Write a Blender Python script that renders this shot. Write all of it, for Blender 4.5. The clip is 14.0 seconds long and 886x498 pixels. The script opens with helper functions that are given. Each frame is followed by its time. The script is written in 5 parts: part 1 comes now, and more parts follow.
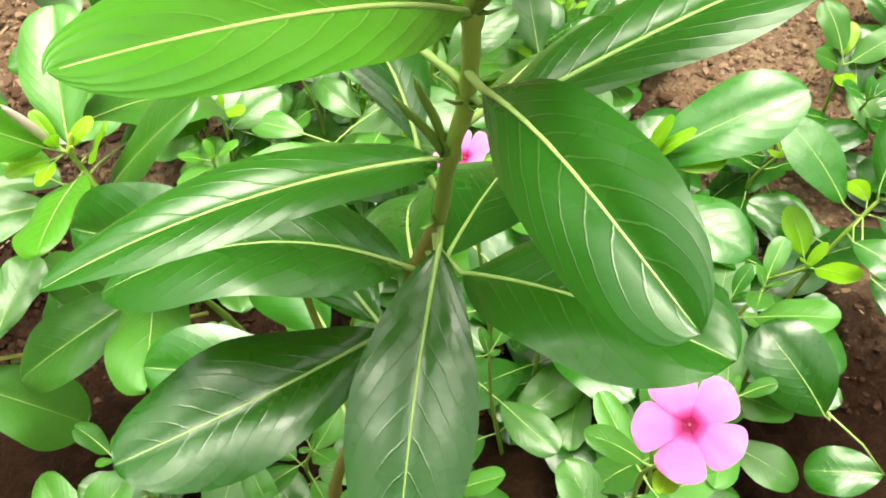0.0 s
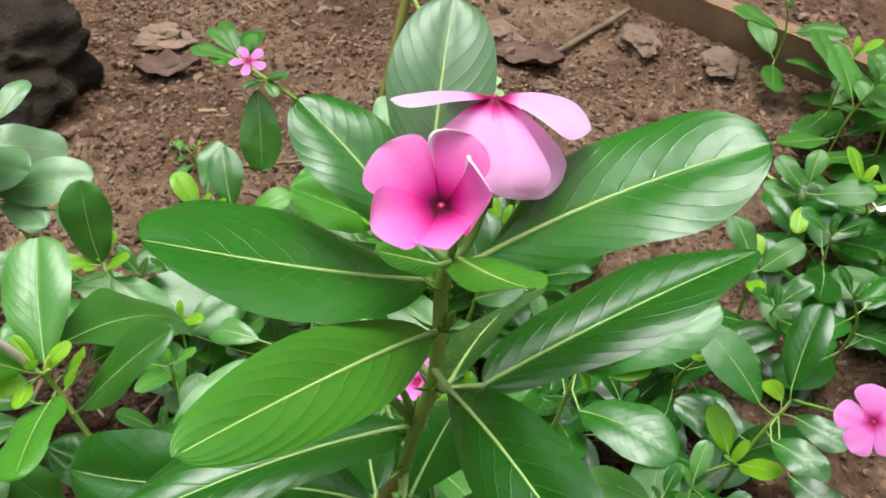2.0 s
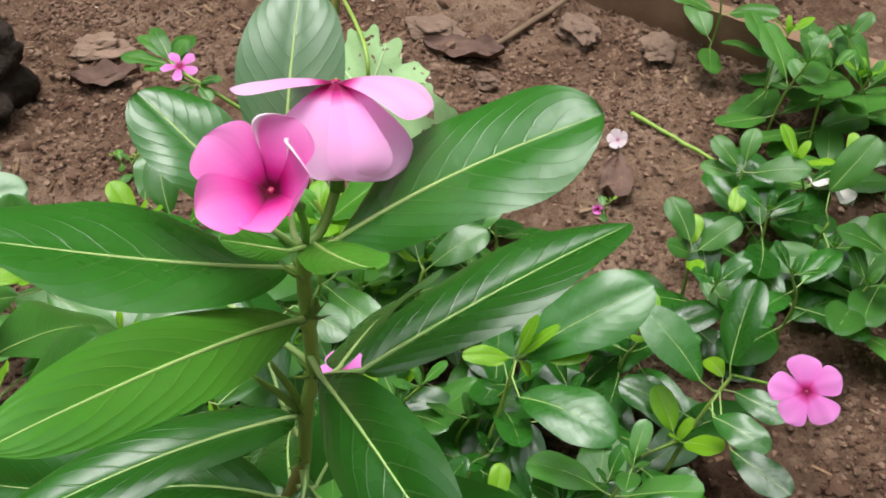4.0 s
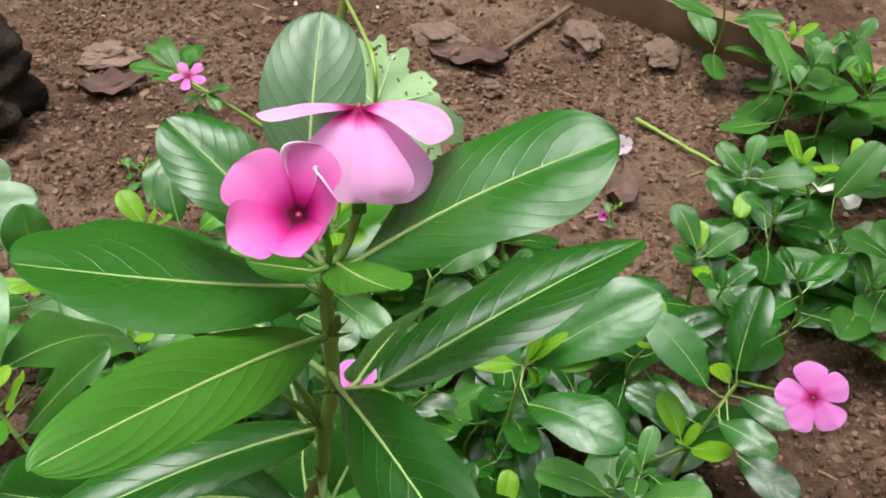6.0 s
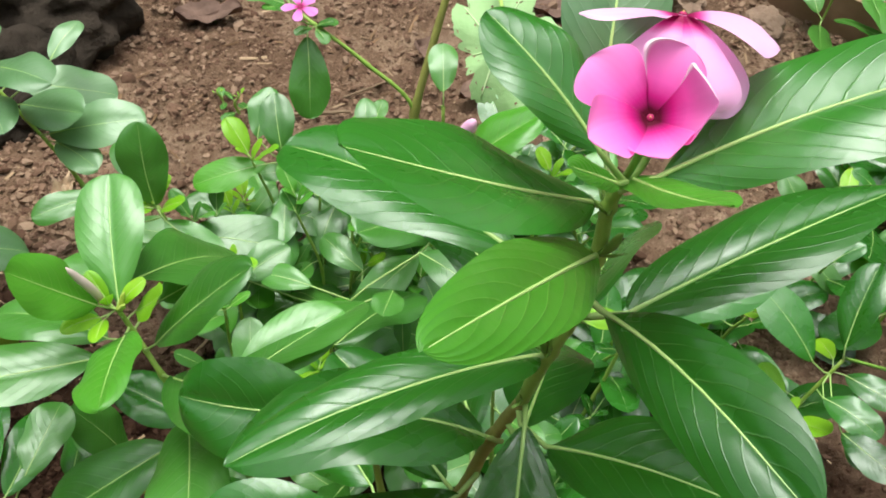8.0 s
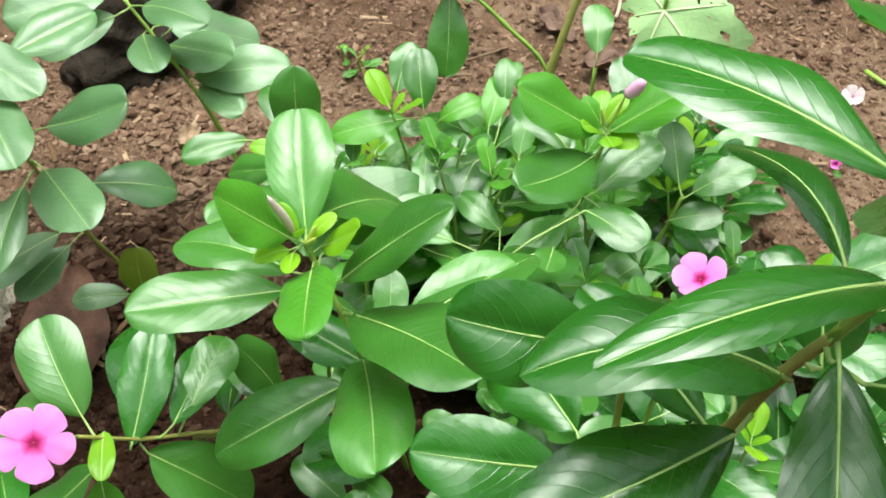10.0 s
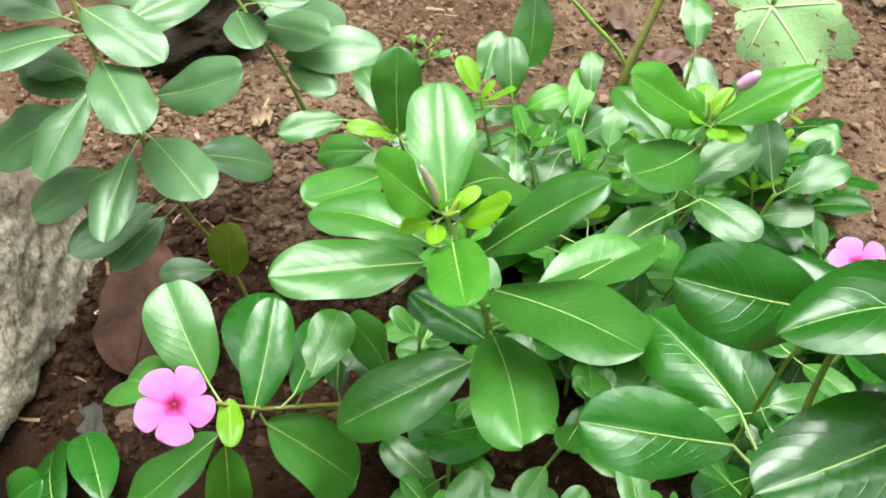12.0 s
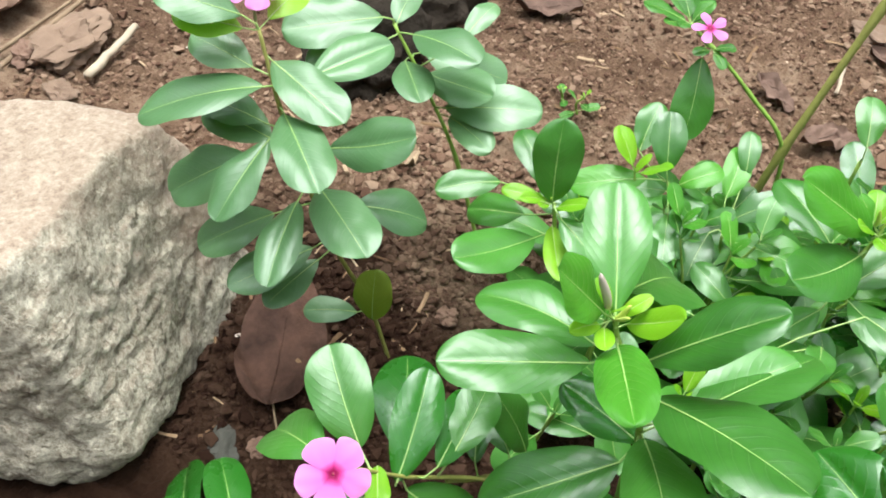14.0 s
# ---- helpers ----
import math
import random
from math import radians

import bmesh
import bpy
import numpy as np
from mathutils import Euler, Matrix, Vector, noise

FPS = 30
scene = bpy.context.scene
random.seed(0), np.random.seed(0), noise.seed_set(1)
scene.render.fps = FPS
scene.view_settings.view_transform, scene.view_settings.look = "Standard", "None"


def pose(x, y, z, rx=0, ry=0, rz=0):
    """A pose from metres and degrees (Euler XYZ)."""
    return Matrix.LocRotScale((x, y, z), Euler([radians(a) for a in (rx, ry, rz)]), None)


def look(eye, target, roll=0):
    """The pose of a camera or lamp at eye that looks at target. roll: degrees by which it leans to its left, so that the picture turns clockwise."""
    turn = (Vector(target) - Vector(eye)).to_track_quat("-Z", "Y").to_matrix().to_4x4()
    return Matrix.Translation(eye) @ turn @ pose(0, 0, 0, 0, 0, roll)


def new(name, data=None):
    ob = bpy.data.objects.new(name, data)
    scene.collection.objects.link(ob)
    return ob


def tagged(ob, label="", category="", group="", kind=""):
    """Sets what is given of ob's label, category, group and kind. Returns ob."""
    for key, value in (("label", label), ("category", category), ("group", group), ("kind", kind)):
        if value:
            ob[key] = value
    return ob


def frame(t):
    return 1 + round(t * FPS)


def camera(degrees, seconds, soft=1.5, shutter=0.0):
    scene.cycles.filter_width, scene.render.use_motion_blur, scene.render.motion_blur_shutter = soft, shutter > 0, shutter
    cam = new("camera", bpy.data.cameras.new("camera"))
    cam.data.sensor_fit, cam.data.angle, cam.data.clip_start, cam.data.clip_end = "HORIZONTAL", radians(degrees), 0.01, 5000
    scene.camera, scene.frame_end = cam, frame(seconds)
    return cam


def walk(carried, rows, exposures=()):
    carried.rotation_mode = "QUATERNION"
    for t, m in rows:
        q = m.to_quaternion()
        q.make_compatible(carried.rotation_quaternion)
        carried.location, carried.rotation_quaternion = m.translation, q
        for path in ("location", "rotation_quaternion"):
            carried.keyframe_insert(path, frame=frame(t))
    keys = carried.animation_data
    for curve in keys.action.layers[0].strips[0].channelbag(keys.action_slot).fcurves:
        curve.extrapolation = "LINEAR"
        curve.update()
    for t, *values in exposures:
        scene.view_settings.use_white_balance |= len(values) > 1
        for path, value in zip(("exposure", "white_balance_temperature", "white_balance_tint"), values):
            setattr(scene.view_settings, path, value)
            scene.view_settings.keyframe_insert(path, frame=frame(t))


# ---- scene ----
cam = camera(50.0, 14.0, soft=1.8)
# seconds, eye in metres, turn in degrees
ROWS = [
    (0, 0.0150, 0.0209, 0.6229, 34.35, 1.74, 0.80),
    (0.5, 0.0129, 0.0139, 0.6477, 38.31, 1.18, -1.51),
    (1, 0.0231, 0.0087, 0.6562, 42.42, 1.21, -1.76),
    (1.5, 0.0142, 0.0056, 0.6690, 43.81, 0.17, -1.23),
    (2, 0.0088, 0.0107, 0.6728, 44.66, -0.99, -1.83),
    (2.5, 0.0147, 0.0085, 0.6763, 44.78, -1.32, -2.66),
    (3, 0.0163, 0.0024, 0.6764, 44.79, -1.64, -4.45),
    (3.5, 0.0312, 0.0059, 0.6715, 44.57, -0.43, -5.20),
    (6, 0.0277, 0.0050, 0.6780, 44.79, 0.04, -5.27),
    (6.5, 0.0220, 0.0030, 0.6782, 44.65, 0.35, -4.82),
    (7, 0.0060, 0.0054, 0.6797, 44.35, -0.07, -3.38),
    (7.5, -0.0027, 0.0071, 0.6686, 43.49, -0.51, -1.48),
    (8, -0.0230, 0.0059, 0.6657, 42.30, -1.46, -0.40),
    (8.5, -0.0340, 0.0013, 0.6595, 41.23, -1.35, 0.66),
    (9, -0.0595, 0.0068, 0.6449, 40.96, -0.98, 1.84),
    (11.5, -0.1452, -0.0285, 0.6495, 41.63, -3.20, 5.52),
    (12, -0.1711, -0.0234, 0.6321, 41.56, -3.75, 5.16),
    (12.5, -0.1856, -0.0235, 0.6303, 41.28, -5.02, 6.97),
    (13, -0.2082, -0.0101, 0.6324, 40.83, -4.20, 8.85),
    (13.5, -0.2284, -0.0066, 0.6367, 41.33, -3.85, 11.15),
    (14, -0.2185, -0.0004, 0.6650, 41.06, -4.05, 13.78),
]
EXPOSURES = [(t, stops, kelvin, tint) for t, stops, kelvin, tint in (
    (0.0, 0.36, 7400.0, -4.0), (0.5, -0.06, 7300.0, -2.0), (1.5, -0.28, 6320.0, 1.0), (2.5, -0.72, 6250.0, 7.0), (3.5, -0.70, 6250.0, 9.0), (6.5, -0.70, 6250.0, 9.0),
    (7.5, -0.49, 6300.0, 4.0), (9.0, -0.17, 6420.0, -2.0), (11.5, -0.05, 6320.0, -2.0), (13.0, 0.05, 6200.0, 0.0), (14.0, -0.05, 6070.0, 1.0))]
walk(cam, [(t, pose(x, y, z, rx, ry, rz)) for t, x, y, z, rx, ry, rz in ROWS], EXPOSURES)

# ---- daylight: bright overcast sky over a garden bed ----
world = bpy.data.worlds.new("overcast_sky")
scene.world = world
world.use_nodes = True
wn = world.node_tree
sky = wn.nodes.new("ShaderNodeTexSky")
sky.sky_type = "NISHITA"
sky.sun_disc = False
sky.sun_elevation = radians(80)
sky.sun_rotation = radians(-18)
sky.air_density = 0.7
sky.dust_density = 8.0
sky.ozone_density = 0.5
sky_bg = wn.nodes["Background"]
sky_bg.inputs["Strength"].default_value = 0.48
paler = wn.nodes.new("ShaderNodeHueSaturation")
paler.inputs["Saturation"].default_value = 0.35
wn.links.new(sky.outputs["Color"], paler.inputs["Color"])
wn.links.new(paler.outputs["Color"], sky_bg.inputs["Color"])

sun_data = bpy.data.lights.new("sun", "SUN")
sun_data.energy = 1.2
sun_data.angle = radians(40)
sun_data.color = (1.0, 0.97, 0.92)
sun = new("sun", sun_data)
sun.matrix_basis = look((-0.3, 0.85, 3.0), (0, 0.4, 0))

# ---- materials ----
def material(name):
    m = bpy.data.materials.new(name)
    m.use_nodes = True
    nt = m.node_tree
    return m, nt, nt.nodes["Principled BSDF"]


def node(nt, kind, **values):
    n = nt.nodes.new(kind)
    for key, value in values.items():
        if key in n.inputs:
            n.inputs[key].default_value = value
    return n


def ramp(nt, source, stops):
    r = nt.nodes.new("ShaderNodeValToRGB")
    while len(r.color_ramp.elements) < len(stops):
        r.color_ramp.elements.new(0.5)
    for e, (at, col) in zip(r.color_ramp.elements, stops):
        e.position, e.color = at, (*col, 1)
    nt.links.new(source, r.inputs["Fac"])
    return r.outputs["Color"]


def math_node(nt, op, a, b=None, c=None):
    n = nt.nodes.new("ShaderNodeMath")
    n.operation = op
    for i, v in enumerate((a, b, c)):
        if v is None:
            continue
        if isinstance(v, (int, float)):
            n.inputs[i].default_value = v
        else:
            nt.links.new(v, n.inputs[i])
    return n.outputs[0]


def mix_colour(nt, fac, a, b, blend="MIX"):
    n = nt.nodes.new("ShaderNodeMix")
    n.data_type, n.blend_type = "RGBA", blend
    for socket, v in ((n.inputs[0], fac), (n.inputs[6], a), (n.inputs[7], b)):
        if isinstance(v, (int, float)):
            socket.default_value = v
        elif isinstance(v, tuple):
            socket.default_value = (*v, 1)
        else:
            nt.links.new(v, socket)
    return n.outputs[2]


def noise_out(nt, scale, detail=4.0, rough=0.55, coords=None):
    n = node(nt, "ShaderNodeTexNoise", Scale=scale, Detail=detail, Roughness=rough)
    if coords is not None:
        nt.links.new(coords, n.inputs["Vector"])
    return n.outputs["Fac"]


def bump(nt, bsdf, height, strength, distance):
    b = node(nt, "ShaderNodeBump", Strength=strength, Distance=distance)
    nt.links.new(height, b.inputs["Height"])
    nt.links.new(b.outputs["Normal"], bsdf.inputs["Normal"])
    return b


def leaf_material(name, dark, light, vein, gloss, through_light, quilted=0.15, shine=0.5):
    """A leaf blade: veins by the blade's own coordinates, mottling, gloss and some light coming through."""
    m, nt, bsdf = material(name)
    uv = nt.nodes.new("ShaderNodeUVMap")
    sep = nt.nodes.new("ShaderNodeSeparateXYZ")
    nt.links.new(uv.outputs["UV"], sep.inputs[0])
    across = math_node(nt, "ABSOLUTE", math_node(nt, "MULTIPLY", math_node(nt, "SUBTRACT", sep.outputs[0], 0.5), 2.0))
    wob = math_node(nt, "MULTIPLY", noise_out(nt, 5.0, 3.0, 0.6, uv.outputs["UV"]), 0.05)
    slant = math_node(nt, "ADD", math_node(nt, "MULTIPLY", across, 0.27), math_node(nt, "MULTIPLY", math_node(nt, "POWER", across, 3.0), 0.13))
    along = math_node(nt, "ADD", math_node(nt, "SUBTRACT", sep.outputs[1], slant), wob)
    wave = math_node(nt, "PINGPONG", math_node(nt, "MULTIPLY", along, 9.5), 0.5)
    cushion = node(nt, "ShaderNodeMapRange")
    cushion.interpolation_type = "SMOOTHSTEP"
    nt.links.new(wave, cushion.inputs["Value"])
    cushion.inputs["From Min"].default_value, cushion.inputs["From Max"].default_value = -0.10, 0.45
    line = node(nt, "ShaderNodeMapRange")
    line.interpolation_type = "SMOOTHSTEP"
    nt.links.new(wave, line.inputs["Value"])
    line.inputs["From Min"].default_value, line.inputs["From Max"].default_value = 0.0, 0.075
    line.inputs["To Min"].default_value, line.inputs["To Max"].default_value = 1.0, 0.0
    fade = math_node(nt, "MULTIPLY", line.outputs[0], math_node(nt, "SUBTRACT", 1.0, math_node(nt, "MULTIPLY", across, 0.85)))
    near_tip = node(nt, "ShaderNodeMapRange")
    nt.links.new(sep.outputs[1], near_tip.inputs["Value"])
    near_tip.inputs["From Min"].default_value, near_tip.inputs["From Max"].default_value = 0.70, 0.95
    near_tip.inputs["To Min"].default_value, near_tip.inputs["To Max"].default_value = 1.0, 0.15
    fade = math_node(nt, "MULTIPLY", fade, near_tip.outputs[0])
    info = nt.nodes.new("ShaderNodeObjectInfo")
    tex = nt.nodes.new("ShaderNodeTexCoord")
    blotch = noise_out(nt, 45.0, 3.0, 0.6, tex.outputs["Object"])
    fine = noise_out(nt, 260.0, 4.0, 0.7, tex.outputs["Object"])
    tone = math_node(nt, "ADD", math_node(nt, "MULTIPLY", info.outputs["Random"], 0.55), math_node(nt, "ADD", math_node(nt, "MULTIPLY", blotch, 0.35), math_node(nt, "MULTIPLY", fine, 0.10)))
    tone = math_node(nt, "ADD", tone, math_node(nt, "MULTIPLY", math_node(nt, "SUBTRACT", cushion.outputs[0], 0.5), 0.10))
    col = ramp(nt, tone, ((0.15, dark), (0.85, light)))
    col = mix_colour(nt, math_node(nt, "MULTIPLY", fade, 0.19), col, vein)
    nt.links.new(col, bsdf.inputs["Base Color"])
    grain = noise_out(nt, 900.0, 3.0, 0.6, tex.outputs["Object"])
    rough = math_node(nt, "ADD", gloss, math_node(nt, "MULTIPLY", blotch, 0.14))
    nt.links.new(rough, bsdf.inputs["Roughness"])
    bsdf.inputs["Specular IOR Level"].default_value = shine
    bsdf.inputs["Coat Weight"].default_value = 0.06
    bsdf.inputs["Coat Roughness"].default_value = 0.24
    quilt = noise_out(nt, 110.0, 2.0, 0.5, tex.outputs["Object"])
    swell = noise_out(nt, 38.0, 1.0, 0.4, tex.outputs["Object"])
    height = math_node(nt, "ADD", math_node(nt, "SUBTRACT", math_node(nt, "MULTIPLY", cushion.outputs[0], quilted), math_node(nt, "MULTIPLY", fade, 0.22)), math_node(nt, "ADD", math_node(nt, "MULTIPLY", grain, 0.10), math_node(nt, "ADD", math_node(nt, "MULTIPLY", quilt, 0.9), math_node(nt, "MULTIPLY", swell, 5.0))))
    bump(nt, bsdf, height, 0.75, 0.0006)
    trans = nt.nodes.new("ShaderNodeBsdfTranslucent")
    nt.links.new(mix_colour(nt, 0.6, col, (0.24, 0.62, 0.02), "MIX"), trans.inputs["Color"])
    mix = nt.nodes.new("ShaderNodeMixShader")
    mix.inputs[0].default_value = through_light
    nt.links.new(bsdf.outputs[0], mix.inputs[1])
    nt.links.new(trans.outputs[0], mix.inputs[2])
    nt.links.new(mix.outputs[0], nt.nodes["Material Output"].inputs["Surface"])
    return m


LEAF = leaf_material("leaf_mature", (0.024, 0.096, 0.011), (0.076, 0.238, 0.032), (0.26, 0.46, 0.14), 0.26, 0.18, 0.08, 0.64)
LEAF_TOP = leaf_material("leaf_upper", (0.025, 0.095, 0.013), (0.073, 0.212, 0.031), (0.26, 0.44, 0.11), 0.28, 0.17, 0.10, 0.30)
LEAF_GLOSSY = leaf_material("leaf_glossy", (0.009, 0.058, 0.005), (0.030, 0.150, 0.014), (0.22, 0.42, 0.10), 0.21, 0.20, 0.06, 0.62)
# shade where leaves overlap is put into this darker leaf colour
LEAF_SHADE = leaf_material("leaf_shade", (0.007, 0.044, 0.004), (0.020, 0.110, 0.010), (0.18, 0.36, 0.09), 0.19, 0.16, 0.06, 0.44)
# dull grey-green leaves, their colour paled further to stand for sky sheen
LEAF_DULL_SHEEN = leaf_material("leaf_dull_sheen", (0.062, 0.138, 0.052), (0.128, 0.250, 0.104), (0.32, 0.47, 0.25), 0.30, 0.15, 0.09, 0.62)
LEAF_YOUNG = leaf_material("leaf_young", (0.14, 0.35, 0.008), (0.25, 0.48, 0.014), (0.50, 0.66, 0.10), 0.36, 0.34)
LEAF_FRESH = leaf_material("leaf_fresh", (0.048, 0.190, 0.014), (0.092, 0.290, 0.025), (0.36, 0.54, 0.12), 0.26, 0.24, 0.18, 0.4)
LEAF_OLD = leaf_material("leaf_yellowing", (0.14, 0.20, 0.016), (0.21, 0.26, 0.022), (0.28, 0.26, 0.05), 0.5, 0.2)


def plain(name, dark, light, scale, rough, bump_scale=0.0, bump_height=0.0005, random_tone=0.3, spec=0.4):
    """A matt, mottled surface in two tones with fine relief."""
    m, nt, bsdf = material(name)
    tex = nt.nodes.new("ShaderNodeTexCoord")
    info = nt.nodes.new("ShaderNodeObjectInfo")
    n1 = noise_out(nt, scale, 5.0, 0.6, tex.outputs["Object"])
    tone = math_node(nt, "ADD", math_node(nt, "MULTIPLY", info.outputs["Random"], random_tone), math_node(nt, "MULTIPLY", n1, 1.0 - random_tone))
    nt.links.new(ramp(nt, tone, ((0.25, dark), (0.75, light))), bsdf.inputs["Base Color"])
    bsdf.inputs["Roughness"].default_value = rough
    bsdf.inputs["Specular IOR Level"].default_value = spec
    if bump_scale:
        bump(nt, bsdf, noise_out(nt, bump_scale, 6.0, 0.6, tex.outputs["Object"]), 0.8, bump_height)
    return m


LEAF_PALE = plain("leaf_pale_lobed", (0.19, 0.33, 0.12), (0.28, 0.42, 0.19), 60.0, 0.6, 250.0, 0.001)
WEED_VEIN = plain("weed_vein", (0.40, 0.54, 0.26), (0.52, 0.64, 0.36), 120.0, 0.5)
RIB = plain("midrib_pale", (0.25, 0.40, 0.10), (0.38, 0.51, 0.18), 120.0, 0.45)
STEM_GREEN = plain("stem_green", (0.20, 0.33, 0.05), (0.32, 0.46, 0.09), 70.0, 0.5, 500.0, 0.0004)
STEM_BROWN = plain("stem_woody", (0.18, 0.175, 0.042), (0.30, 0.30, 0.075), 60.0, 0.65, 300.0, 0.0008)
SEPAL = plain("sepal_green", (0.10, 0.20, 0.03), (0.18, 0.30, 0.05), 100.0, 0.5)
BUD = plain("bud_pink", (0.42, 0.36, 0.30), (0.60, 0.46, 0.44), 90.0, 0.5)
BUD_ROSE = plain("bud_rose", (0.70, 0.34, 0.56), (0.84, 0.56, 0.72), 90.0, 0.5)
BUD_GREEN = plain("bud_green", (0.36, 0.46, 0.06), (0.50, 0.58, 0.14), 90.0, 0.5)
EYE = plain("flower_eye", (0.26, 0.006, 0.06), (0.40, 0.015, 0.11), 300.0, 0.6)
EYE_RING = plain("flower_throat", (0.46, 0.30, 0.08), (0.6, 0.44, 0.14), 300.0, 0.6)


def petal_material(name, base, tip, edge=0.13, throat=(0.30, 0.004, 0.08), ring=(0.64, 0.045, 0.29)):
    m, nt, bsdf = material(name)
    uv = nt.nodes.new("ShaderNodeUVMap")
    sep = nt.nodes.new("ShaderNodeSeparateXYZ")
    nt.links.new(uv.outputs["UV"], sep.inputs[0])
    tex = nt.nodes.new("ShaderNodeTexCoord")
    n1 = noise_out(nt, 70.0, 3.0, 0.5, tex.outputs["Object"])
    v = math_node(nt, "ADD", sep.outputs[1], math_node(nt, "MULTIPLY", math_node(nt, "SUBTRACT", n1, 0.5), 0.12))
    col = ramp(nt, v, ((0.07, throat), (edge, ring), (edge * 1.9, base), (0.95, tip)))
    rim = node(nt, "ShaderNodeMapRange")
    nt.links.new(math_node(nt, "ABSOLUTE", math_node(nt, "SUBTRACT", sep.outputs[0], 0.5)), rim.inputs["Value"])
    rim.inputs["From Min"].default_value, rim.inputs["From Max"].default_value = 0.485, 0.60
    col = mix_colour(nt, rim.outputs[0], col, (0.95, 0.80, 0.88))
    nt.links.new(col, bsdf.inputs["Base Color"])
    bsdf.inputs["Roughness"].default_value = 0.55
    bsdf.inputs["Specular IOR Level"].default_value = 0.25
    stripes = math_node(nt, "PINGPONG", math_node(nt, "MULTIPLY", sep.outputs[0], 9.0), 0.5)
    bump(nt, bsdf, math_node(nt, "ADD", math_node(nt, "MULTIPLY", stripes, 0.5), n1), 0.15, 0.0005)
    trans = nt.nodes.new("ShaderNodeBsdfTranslucent")
    nt.links.new(col, trans.inputs["Color"])
    mix = nt.nodes.new("ShaderNodeMixShader")
    mix.inputs[0].default_value = 0.42
    nt.links.new(bsdf.outputs[0], mix.inputs[1])
    nt.links.new(trans.outputs[0], mix.inputs[2])
    nt.links.new(mix.outputs[0], nt.nodes["Material Output"].inputs["Surface"])
    return m


PETAL = petal_material("petal_pink", (0.95, 0.44, 0.80), (0.97, 0.58, 0.88))
PETAL_DEEP = petal_material("petal_magenta", (0.90, 0.12, 0.52), (0.96, 0.29, 0.70), 0.24, throat=(0.10, 0.002, 0.02), ring=(0.60, 0.012, 0.24))
PETAL_ROSE = petal_material("petal_rose", (0.82, 0.20, 0.64), (0.88, 0.31, 0.75), 0.16)

def damp_shade_reach(nt, place, rough):
    """Distance from the middle of the damp, shade-painted patch at the front of the bed, with a ragged rim."""
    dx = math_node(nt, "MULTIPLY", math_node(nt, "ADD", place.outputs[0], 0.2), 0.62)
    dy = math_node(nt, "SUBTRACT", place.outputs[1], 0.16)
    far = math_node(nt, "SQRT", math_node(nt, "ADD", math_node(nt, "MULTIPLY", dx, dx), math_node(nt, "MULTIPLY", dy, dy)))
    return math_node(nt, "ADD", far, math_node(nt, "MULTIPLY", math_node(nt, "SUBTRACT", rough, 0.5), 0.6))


# soil: red-brown crumbly earth, darker where damp and where shade is painted in
SOIL, nt, bsdf = material("soil")
tex = nt.nodes.new("ShaderNodeTexCoord")
big = noise_out(nt, 5.0, 4.0, 0.6, tex.outputs["Object"])
mid = noise_out(nt, 45.0, 6.0, 0.65, tex.outputs["Object"])
fine = noise_out(nt, 420.0, 5.0, 0.7, tex.outputs["Object"])
tone = math_node(nt, "ADD", math_node(nt, "MULTIPLY", big, 0.45), math_node(nt, "ADD", math_node(nt, "MULTIPLY", mid, 0.35), math_node(nt, "MULTIPLY", fine, 0.25)))
sp = nt.nodes.new("ShaderNodeSeparateXYZ")
nt.links.new(tex.outputs["Object"], sp.inputs[0])
# front of the bed: damp, plus painted shade of boulder and plants; ragged edge
wet_shade = node(nt, "ShaderNodeMapRange")
nt.links.new(damp_shade_reach(nt, sp, big), wet_shade.inputs["Value"])
wet_shade.inputs["From Min"].default_value, wet_shade.inputs["From Max"].default_value = 0.34, 0.50
wet_shade.inputs["To Min"].default_value, wet_shade.inputs["To Max"].default_value = 1.0, 0.0
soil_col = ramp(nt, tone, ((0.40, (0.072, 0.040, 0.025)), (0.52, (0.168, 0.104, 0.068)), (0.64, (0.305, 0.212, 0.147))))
nt.links.new(mix_colour(nt, math_node(nt, "MULTIPLY", wet_shade.outputs[0], 0.95), soil_col, mix_colour(nt, 1.0, soil_col, (0.125, 0.084, 0.070), "MULTIPLY")), bsdf.inputs["Base Color"])
nt.links.new(math_node(nt, "SUBTRACT", 0.92, math_node(nt, "MULTIPLY", wet_shade.outputs[0], 0.25)), bsdf.inputs["Roughness"])
bsdf.inputs["Specular IOR Level"].default_value = 0.06
bump(nt, bsdf, math_node(nt, "ADD", math_node(nt, "MULTIPLY", mid, 1.0), math_node(nt, "MULTIPLY", fine, 0.5)), 1.0, 0.008)


